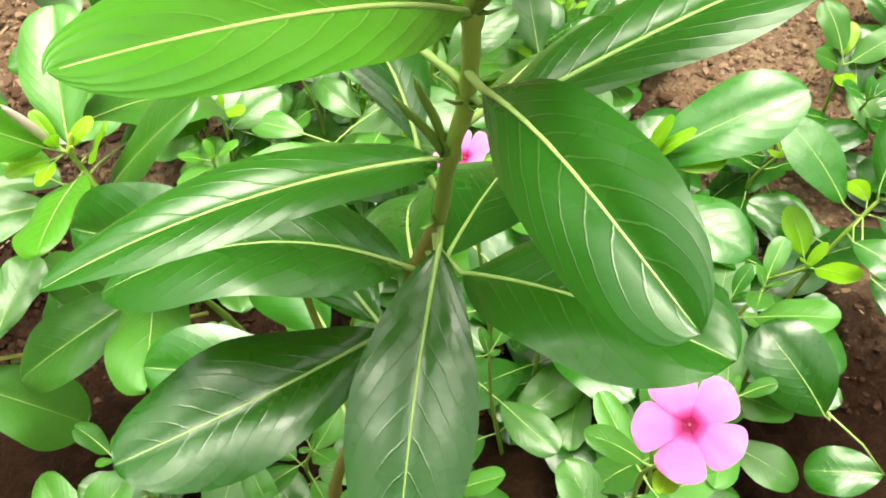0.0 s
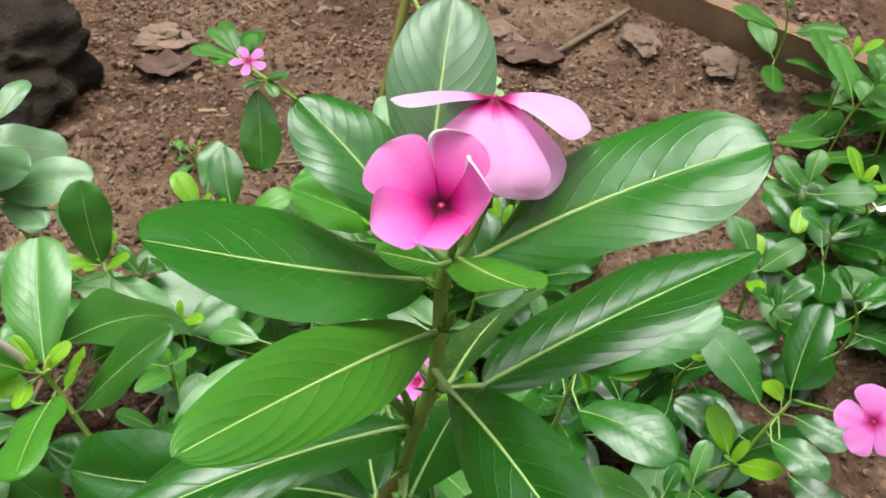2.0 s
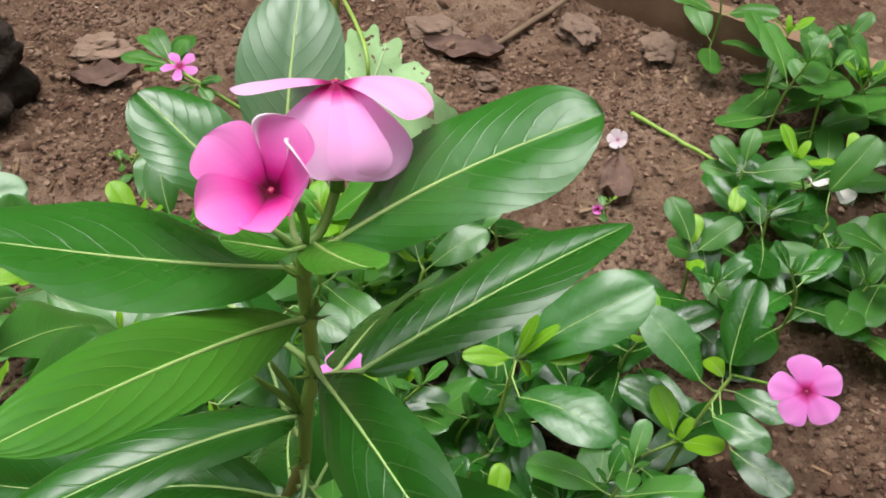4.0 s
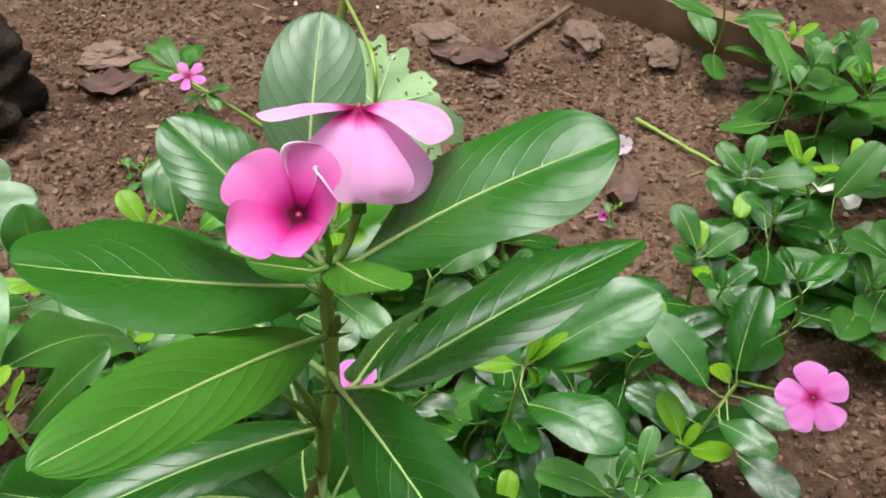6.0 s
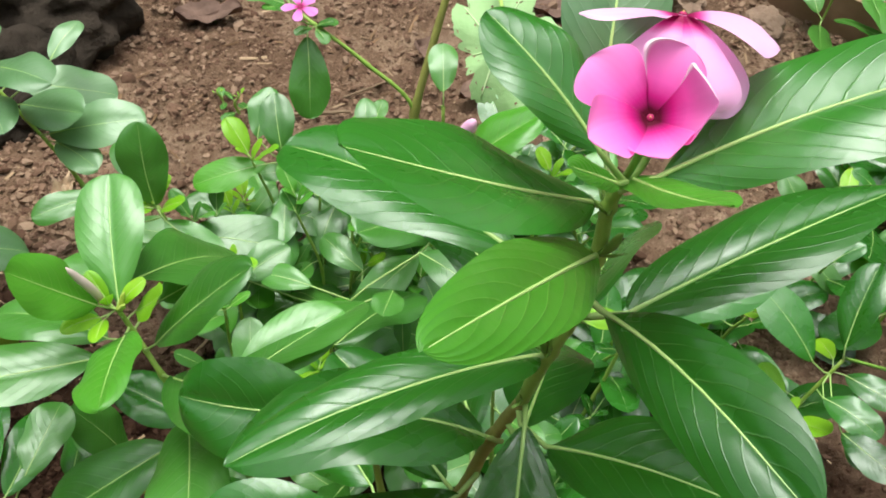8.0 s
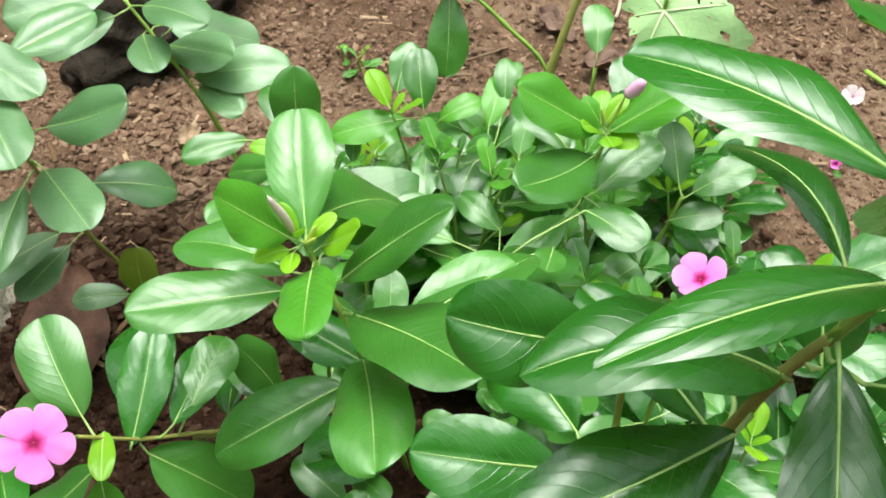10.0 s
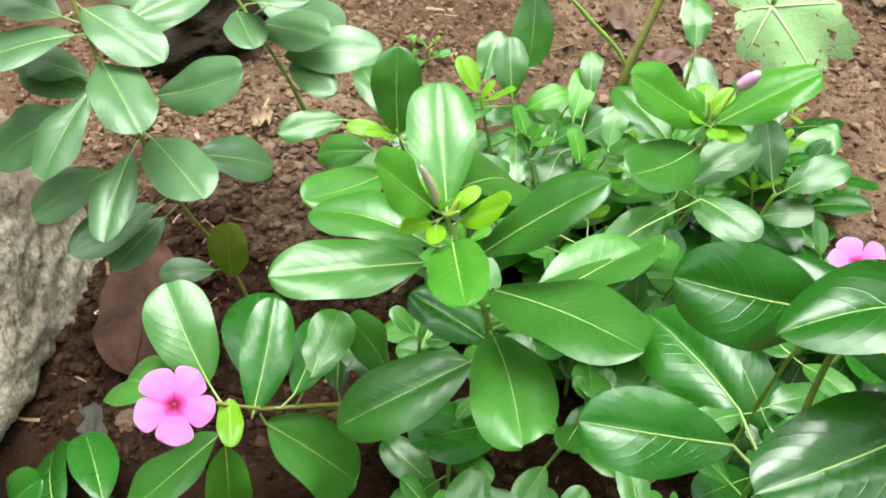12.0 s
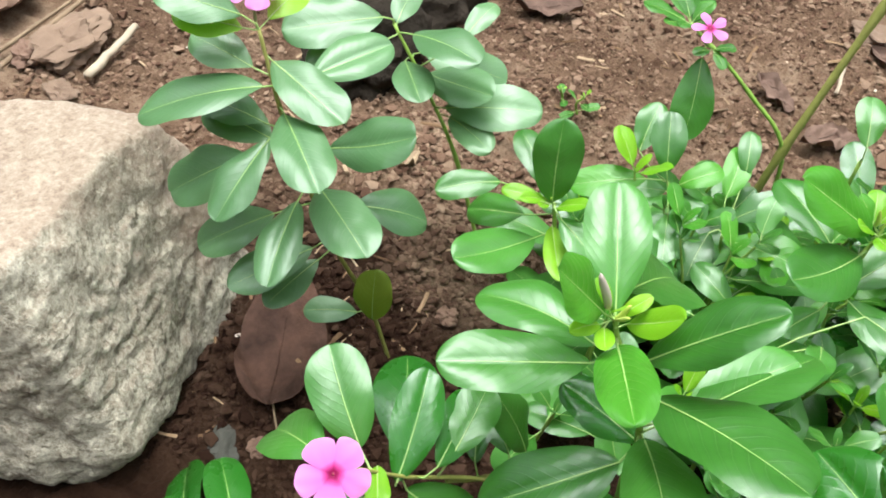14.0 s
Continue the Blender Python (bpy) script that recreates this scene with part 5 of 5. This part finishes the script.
flower(plant_a, (0.025, 0.156, 0.566), (0.058, 0.355, 0.868), 0.0198, across=(0.995, -0.095, -0.007), tube_to=(0.0166, 0.1408, 0.538), name_label="pale pink flower turned up, its petals bent back", petals=(
    (188, 6, -10, {"wide": 0.95}),
    (96, -8, -26, {}),
    (-10, 16, -40, {"wide": 1.15}),
    (-46, -30, -76, {"wide": 1.05, "long": 1.10}),
    (-100, -34, -84, {"wide": 1.50, "long": 1.02, "skew": 0.0, "cup": -0.10}),
))
flower(plant_c, (-0.295, 0.211, 0.237), (0.25, -0.45, 0.75), 0.0195, spin=0.3, mat=PETAL_ROSE, elev=(8, -6), tube_to=(-0.288, 0.232, 0.208))
flower(plant_h, (0.284, 0.327, 0.202), (-0.35, -0.5, 0.75), 0.0225, spin=0.1, mat=PETAL_ROSE, elev=(8, -6), tube_to=(0.276, 0.396, 0.128))
flower(plant_d, (-0.433, 0.478, 0.316), (0.1, -0.1, 1.0), 0.018, spin=0.9, mat=PETAL_ROSE, elev=(6, -20), tube_to=(-0.426, 0.462, 0.298))
bud(plant_b, (-0.182, 0.307, 0.295), (-0.190, 0.303, 0.323), 0.0024, BUD, "pale pinkish closed bud")
bud(plant_b, (-0.1765, 0.309, 0.284), (-0.170, 0.310, 0.297), 0.0016, BUD_GREEN, "tiny green bud")
bud(plant_b, (-0.1765, 0.309, 0.284), (-0.169, 0.304, 0.294), 0.0014, BUD_GREEN, "tiny green bud")
bud(plant_f, (-0.004, 0.494, 0.215), (0.004, 0.487, 0.254), 0.0011, BUD_GREEN, "thin green flower stalk")
bud(plant_f, (0.003, 0.487, 0.250), (0.012, 0.482, 0.267), 0.0047, BUD_ROSE, "rosy pink closed bud")
bud(plant_f, (-0.007, 0.496, 0.215), (-0.010, 0.493, 0.232), 0.0016, BUD_GREEN, "tiny green bud")
bud(plant_e, (-0.224, 0.514, 0.150), (-0.222, 0.508, 0.163), 0.0015, BUD_GREEN, "tiny green bud")
bud(plant_e, (-0.224, 0.514, 0.150), (-0.228, 0.510, 0.161), 0.0013, BUD_GREEN, "tiny green bud")
for k, at in enumerate(((0.0152, 0.1415, 0.528), (0.0149, 0.141, 0.516), (0.0137, 0.1445, 0.491), (0.0100, 0.147, 0.473), (0.0064, 0.1545, 0.440))):
    sepals(plant_a, at, 0.0062, 40 + k)
bud(plant_a, (0.0088, 0.1475, 0.474), (0.0045, 0.1465, 0.496), 0.0010, SEPAL, "dark green seed pod")
bud(plant_a, (0.0085, 0.1470, 0.473), (0.0005, 0.1445, 0.493), 0.0010, SEPAL, "dark green seed pod")
bud(plant_a, (0.0150, 0.1405, 0.517), (0.0185, 0.137, 0.527), 0.0011, SEPAL, "green seed pod")

# the yellowing leaf low on the plant beside the boulder
leaf(plant_d, (-0.336, 0.424, 0.048), (-0.340, 0.446, 0.108), 0.031, 0, "old", label="yellowing olive-green old leaf")

# shoots carrying a flower low among the leaves
shoot = sprig(0.030, 0.318, 0.285, (-0.017, -0.040), 0.05, 71, 4, label="slender periwinkle shoot with a pink flower behind leaves")
flower(shoot, (0.0115, 0.2750, 0.3180), (-0.35, -0.15, 0.9), 0.0135, spin=0.7, mat=PETAL_ROSE, elev=(30, 15), tube_to=(0.013, 0.278, 0.283))
shoot = sprig(0.114, 0.219, 0.287, (-0.028, -0.065), 0.05, 72, 5, label="low periwinkle shoot with one open pink flower")
flower(shoot, (0.0885, 0.156, 0.317), (-0.25, -0.30, 0.9), 0.0200, spin=0.55, mat=PETAL_ROSE, elev=(8, -6), tube_to=(0.087, 0.155, 0.291))
shoot = sprig(0.262, 0.69, 0.03, (0.0, -0.01), 0.02, 73, 2)
flower(shoot, (0.247, 0.668, 0.040), (-0.3, -0.6, 0.5), 0.010, spin=0.4, elev=(62, 70), mat=PETAL_ROSE, name_label="small crumpled pink flower", tube_to=(0.260, 0.68, 0.028))

# ---- the far shoot with its small pink flower, and the hanging dark leaf ----
far = thing("periwinkle_plant", (-0.020, 0.695, 0.0), "thin periwinkle branch bearing a small pink flower", "plant", "periwinkles")
stem(far, [(-0.02, 0.695, -0.01), (-0.03, 0.699, 0.095), (-0.075, 0.705, 0.145), (-0.118, 0.712, 0.180), (-0.138, 0.728, 0.186)], 0.0023, 0.0014)
flower(far, (-0.127, 0.698, 0.207), (0.05, -0.3, 1.0), 0.0165, petals=[(17 + 72 * k, 12, -4, {"wide": 0.64}) for k in range(5)], mat=PETAL_ROSE, tube_to=(-0.118, 0.712, 0.18))
leaf(far, (-0.128, 0.712, 0.172), (-0.123, 0.664, 0.113), 0.036, 0, arch=0.05, label="dark green hanging leaf")
rng = random.Random(8)
for k in range(9):
    w = k * 2.4
    r = rng.uniform(0.024, 0.038)
    leaf(far, (-0.14, 0.73, 0.186), (-0.152 + r * math.cos(w), 0.742 + r * math.sin(w), 0.19 + rng.uniform(-0.004, 0.016)), r * 0.58, 0, "upper", nu=12)
for k, (dx, dy, dz) in enumerate(((0.018, 0.0, 0.008), (-0.016, -0.012, 0.002), (0.012, -0.016, -0.004), (0.02, 0.012, 0.0))):
    leaf(far, (-0.118, 0.71, 0.178), (-0.118 + dx, 0.708 + dy, 0.178 + dz), 0.012, 0, nu=12)

# tall weed with a thick stem and one big pale torn leaf
weed = thing("tall_weed", (-0.03, 0.700, 0.0), "tall weed with a thick green stem and large pale leaf", "plant")
stem(weed, [(-0.045, 0.692, -0.01), (-0.030, 0.699, 0.095), (0.005, 0.736, 0.23), (0.04, 0.77, 0.36), (0.05, 0.70, 0.46)], 0.0040, 0.0030, STEM_BROWN)


def lobed_leaf(plant, centre, up, across, reach):
    """A broad palmate blade, its veins spreading from one point, with shallow lobes and a torn, chewed edge. reach: how far it goes, every 30 degrees."""
    c, n, a = Vector(centre), Vector(up).normalized(), Vector(across)
    a = (a - n * a.dot(n)).normalized()
    b = n.cross(a)
    rng = random.Random(4)
    rings, spokes = 26, 120
    verts, faces = [], []
    for i in range(rings + 1):
        e = i / rings
        for k in range(spokes):
            w = 2 * math.pi * k / spokes
            u = w / (2 * math.pi) * len(reach)
            p0, p1 = reach[int(u) % len(reach)], reach[(int(u) + 1) % len(reach)]
            s = u - int(u)
            far = p0 + (p1 - p0) * (3 * s * s - 2 * s ** 3)
            bite = 0.42 * max(0.0, noise.noise(Vector((math.cos(w) * 6, math.sin(w) * 6, 2.2)))) + 0.07 * noise.noise(Vector((math.cos(w) * 15, math.sin(w) * 15, 5.1)))
            r = far * e * (1 - bite * e ** 3)
            z = 0.10 * r * math.cos(5 * w + 0.4) * e - 0.9 * r * r / 0.07 * 0.35 + 0.0016 * noise.noise(Vector((r * math.cos(w) * 60, r * math.sin(w) * 60, 1.0)))
            verts.append(c + a * (r * math.cos(w)) + b * (r * math.sin(w)) + n * z - plant.location)
    for i in range(rings):
        for k in range(spokes):
            k2 = (k + 1) % spokes
            # chewed holes
            if i > 12 and noise.noise(Vector((i * 0.55, k * 0.4, 7.7))) > 0.48:
                continue
            faces.append((i * spokes + k, i * spokes + k2, (i + 1) * spokes + k2, (i + 1) * spokes + k))
    blade = part("leaf", mesh_from("leaf", verts, faces, LEAF_PALE), plant, "large pale palmate leaf, torn and chewed")
    for k in range(0, len(reach)):
        if k % 2:
            continue
        col = k * spokes // len(reach)
        path = [verts[i * spokes + col] + n * 0.0003 for i in range(0, rings, 4)]
        vs, fs = tube(path, [0.0011 - 0.00013 * i for i in range(len(path))], 6)
        part("vein", mesh_from("vein", vs, fs, WEED_VEIN), blade)
    vs, fs = tube(smooth_path([nearest_stem(plant, c + Vector((0, 0.03, 0.04))), c + Vector((0.0, 0.02, 0.03)), c - n * 0.001], 5), [0.0016] * 11, 6)
    part("leaf_stalk", mesh_from("leaf_stalk", [v - plant.location for v in vs], fs, STEM_GREEN), plant)


lobed_leaf(weed, (0.0300, 0.5604, 0.2658), (-0.225, -0.637, 0.738), (0.991, 0.106, 0.079), (0.046, 0.046, 0.05, 0.060, 0.050, 0.036, 0.024, 0.028, 0.040, 0.046, 0.060, 0.068))

# ---- low shoots that fill the bed ----


def bed(count, area, heights, size, tone, seed, keep_off=(), pairs=(3, 4), front_of=None):
    rng = random.Random(seed)
    placed = []
    tries = 0
    while len(placed) < count and tries < 4000:
        tries += 1
        x, y = rng.uniform(area[0], area[1]), rng.uniform(area[2], area[3])
        if any((x - px) ** 2 + (y - py) ** 2 < 0.0009 for px, py in placed) or any(x0 < x < x1 and y0 < y < y1 for x0, x1, y0, y1 in keep_off) or (front_of and y > front_of[0] + front_of[1] * x):
            continue
        placed.append((x, y))
        h = rng.uniform(*heights)
        sprig(x, y, h, (rng.uniform(-0.025, 0.025), rng.uniform(-0.03, 0.01)), size * rng.uniform(0.8, 1.2), seed * 100 + len(placed), rng.choice(pairs), tone, tip_tone="young" if rng.random() < 0.26 else tone)


SOIL_GAP = ((-0.5, -0.20, 0.36, 1.2), (0.14, 0.275, 0.52, 0.90), (0.275, 0.36, 0.62, 0.95), (0.365, 0.6, 0.2, 0.50))
bed(36, (-0.20, 0.10, 0.36, 0.63), (0.06, 0.14), 0.078, "mature", 31, SOIL_GAP, pairs=(2, 3))
bed(16, (-0.19, 0.12, 0.52, 0.67), (0.05, 0.10), 0.064, "upper", 36, pairs=(2, 3))
bed(9, (-0.17, 0.02, 0.44, 0.58), (0.10, 0.15), 0.078, "fresh", 37, pairs=(2, 3))
bed(26, (0.05, 0.45, 0.30, 0.70), (0.05, 0.12), 0.082, "glossy", 32, SOIL_GAP)
bed(17, (-0.24, 0.24, 0.16, 0.34), (0.06, 0.17), 0.066, "mature", 33)
bed(13, (0.42, 0.72, 0.50, 0.80), (0.05, 0.12), 0.084, "upper", 34, front_of=(1.38, -0.92))
bed(8, (0.44, 0.62, 0.78, 1.02), (0.06, 0.12), 0.092, "upper", 35, front_of=(1.38, -0.92))
sprig(-0.215, 0.800, 0.03, (0.0, -0.005), 0.024, 91, 3, "upper", label="tiny bright seedling on open soil")
sprig(-0.235, 0.815, 0.022, (-0.006, -0.005), 0.02, 92, 2, "upper", label="tiny bright seedling on open soil")

# ---- stones, sticks and dry leaves ----
v, f = lump(2, (0.095, 0.085, 0.075), 0.5, subdiv=5)
solid("dark_stone", v, f, STONE_DARK, (-0.455, 0.93, -0.02), (0, 0, 20), "large dark damp stone at the back of the bed", "rock")
v, f = lump(5, (0.075, 0.06, 0.05), 0.5, subdiv=5)
solid("dark_stone", v, f, STONE_DARK, (-0.46, 0.80, -0.02), (0, 0, 60), "dark damp stone shaded by leaves", "rock")
for k, (x, y, sx, sy, sz, mat, word) in enumerate((
    (0.170, 0.930, 0.014, 0.011, 0.009, STONE_BROWN, "smooth tan pebble"),
    (-0.890, 0.770, 0.048, 0.036, 0.024, BRICK, "pinkish broken brick piece"),
    (-0.77, 0.735, 0.045, 0.030, 0.014, STONE_BROWN, "flat brown stone chip"),
    (-0.80, 0.70, 0.018, 0.013, 0.010, BRICK, "small broken brick chip"),
    (-0.74, 0.66, 0.016, 0.014, 0.009, STONE_BROWN, "small brown stone"),
    (-0.426, 0.326, 0.012, 0.018, 0.005, SLATE, "flat grey slate chip"),
    (-0.400, 0.335, 0.008, 0.007, 0.005, BRICK, "small reddish stone"),
    (0.30, 1.03, 0.030, 0.022, 0.012, STONE_BROWN, "brown stone half sunk in soil"),
    (0.12, 1.06, 0.034, 0.024, 0.010, STONE_BROWN, "flat brown stone half sunk in soil"),
    (-0.30, 1.05, 0.035, 0.022, 0.012, STONE_BROWN, "flat brown stone half sunk in soil"),
    (-0.36, 0.60, 0.010, 0.009, 0.006, BRICK, "small reddish soil stone"),
    (0.391, 0.980, 0.030, 0.020, 0.010, STONE_BROWN, "pale flat stone"),
    (-0.29, 0.50, 0.009, 0.008, 0.006, BRICK, "small reddish soil stone"),
)):
    v, f = lump(11 + k, (sx, sy, sz), 0.62, subdiv=4)
    solid("stone", v, f, mat, (x, y, ground_z(x, y) - 0.002), (0, 0, 40 * k), word + " on the soil", "stone", "loose stones", smooth=False)


def stick(a, b, r, mat, label, category="stick", seed=1):
    rng = random.Random(seed)
    a, b = Vector(a), Vector(b)
    path = [a.lerp(b, i / 8) + Vector((rng.uniform(-1, 1), rng.uniform(-1, 1), rng.uniform(-0.3, 0.6))) * r * 0.25 for i in range(9)]
    vs, fs = tube(path, [r * rng.uniform(0.8, 1.1) * (1 - 0.03 * i) for i in range(9)], 7)
    return tagged(new(category.replace(" ", "_"), mesh_from("stick", vs, fs, mat)), label, category, "sticks and twigs")


stick((-0.725, 0.690, 0.006), (-0.715, 0.785, 0.010), 0.006, BAMBOO, "pale split cane end lying on soil", "cane", 1)
stick((0.17, 0.99, 0.006), (0.30, 1.10, 0.012), 0.005, TWIG, "straight brown twig on the soil", "twig", 2)
stick((-0.44, 0.44, 0.003), (-0.39, 0.35, 0.004), 0.0012, TWIG, "thin dark twig on damp soil", "twig", 3)
stick((-0.17, 0.80, 0.004), (-0.10, 0.80, 0.010), 0.0022, TWIG, "pale dry twig on the soil", "twig", 4)
stick((-0.11, 0.83, 0.004), (-0.06, 0.86, 0.006), 0.0016, TWIG, "thin dry twig on the soil", "twig", 5)
stick((-0.82, 0.66, 0.006), (-0.79, 0.82, 0.010), 0.004, TWIG, "dark rotten stick on the soil", "stick", 6)
stick((-0.84, 0.66, 0.008), (-0.80, 0.80, 0.012), 0.003, TWIG, "dark rotten stick on the soil", "stick", 7)
stick((0.06, 0.93, 0.004), (0.075, 1.00, 0.006), 0.0025, BAMBOO, "pale straw-like stick on the soil", "stick", 8)
stick((0.33, 0.86, 0.005), (0.40, 0.76, 0.01), 0.003, STEM_GREEN, "fallen green-brown stalk on soil", "stalk", 9)
stick((-0.16, 0.335, 0.09), (-0.245, 0.265, 0.155), 0.0022, STEM_BROWN, "bare brown periwinkle branch", "branch", 10)


def dry_leaf(x, y, z, length, width, turn, tilt, mat, label, curl=0.15, seed=1):
    rng = random.Random(seed)
    verts, faces = [], []
    nu, nv = 16, 5
    for i in range(nu + 1):
        e = i / nu
        half = 0.5 * width * math.sin(math.pi * e ** 0.9) ** 0.6
        for k in range(-nv, nv + 1):
            f = k / nv
            zz = curl * width * (f * f) + 0.05 * length * math.sin(4 * e + seed) + 0.012 * noise.noise(Vector((e * 5, f * 3, seed))) + 0.02 * abs(f) * width
            verts.append(((e - 0.5) * length, half * f * (1 + 0.05 * math.sin(13 * e + k)), zz))
    w = 2 * nv + 1
    for i in range(nu):
        for k in range(w - 1):
            faces.append((i * w + k, i * w + k + 1, (i + 1) * w + k + 1, (i + 1) * w + k))
    ob = solid("dry_leaf", verts, faces, mat, (x, y, z), (tilt[0], tilt[1], turn), label, "leaf", "dry leaves")
    rib, fs = tube([((i / 8 - 0.5) * length, 0, 0.0006 + 0.05 * length * math.sin(4 * i / 8 + seed) + 0.012 * noise.noise(Vector((i / 8 * 5, 0, seed)))) for i in range(9)], [0.0008 - 0.00008 * i for i in range(9)], 5)
    part("midrib", mesh_from("midrib", rib, fs, mat), ob)
    return ob


dry_leaf(-0.414, 0.428, 0.016, 0.132, 0.072, 100, (0, -6), DRY_LEAF, "large dark brown fallen leaf on damp soil", 0.06, 3)
dry_leaf(-0.372, 0.672, 0.010, 0.035, 0.018, 70, (10, 10), DRY_PALE, "small pale curled dry leaf on the soil", 0.3, 5)
dry_leaf(0.05, 0.84, 0.010, 0.07, 0.03, 20, (4, 6), DRY_BROWN, "brown curled dry leaf on the soil", 0.14, 6)
dry_leaf(-0.01, 0.90, 0.010, 0.06, 0.025, -40, (6, 6), DRY_BROWN, "brown curled dry leaf on the soil", 0.14, 7)
dry_leaf(0.15, 1.00, 0.010, 0.11, 0.05, 150, (3, 3), DRY_BROWN, "dull brown fallen leaf on the soil", 0.12, 8)
dry_leaf(0.285, 0.74, 0.010, 0.080, 0.036, 75, (4, 6), DRY_BROWN, "dull brown fallen leaf on the soil", 0.15, 9)
dry_leaf(-0.28, 0.98, 0.010, 0.08, 0.04, 10, (4, 6), DRY_BROWN, "brown dry leaf by the dark stone", 0.12, 10)
dry_leaf(0.469, 0.674, 0.05, 0.075, 0.03, 130, (20, 6), WHITE, "pale withered leaf caught among the shoots", 0.08, 11)

# a fallen, faded flower on the soil
fallen = thing("fallen_flower", (0.298, 0.797, ground_z(0.298, 0.797)), "faded white fallen flower on the soil", "flower")
flower(fallen, (0.298, 0.797, 0.018), (-0.3, -0.4, 0.8), 0.013, spin=0.2, elev=(25, 30), mat=petal_material("petal_faded", (0.74, 0.60, 0.66), (0.80, 0.72, 0.74), throat=(0.5, 0.25, 0.3), ring=(0.66, 0.46, 0.54)), name_label="faded white flower head")

# brown board edging the bed at the back
bm = bmesh.new()
bmesh.ops.create_cube(bm, size=1, matrix=Matrix.Diagonal((1.25, 0.022, 0.06, 1)))
bmesh.ops.subdivide_edges(bm, edges=bm.edges, cuts=12, use_grid_fill=True)
for v in bm.verts:
    v.co.z += 0.004 * noise.noise(Vector((v.co.x * 8, v.co.y * 30, 2.0)))
    v.co.y += 0.003 * noise.noise(Vector((v.co.x * 6, 0, v.co.z * 20)))
me = bpy.data.meshes.new("edging_board")
bm.to_mesh(me)
bm.free()
me.materials.append(BOARD)
board = tagged(new("edging_board", me), "weathered brown edging board lying along the bed", "board")
board.matrix_basis = pose(0.72, 0.77, 0.018, 0, 0, -42.7)
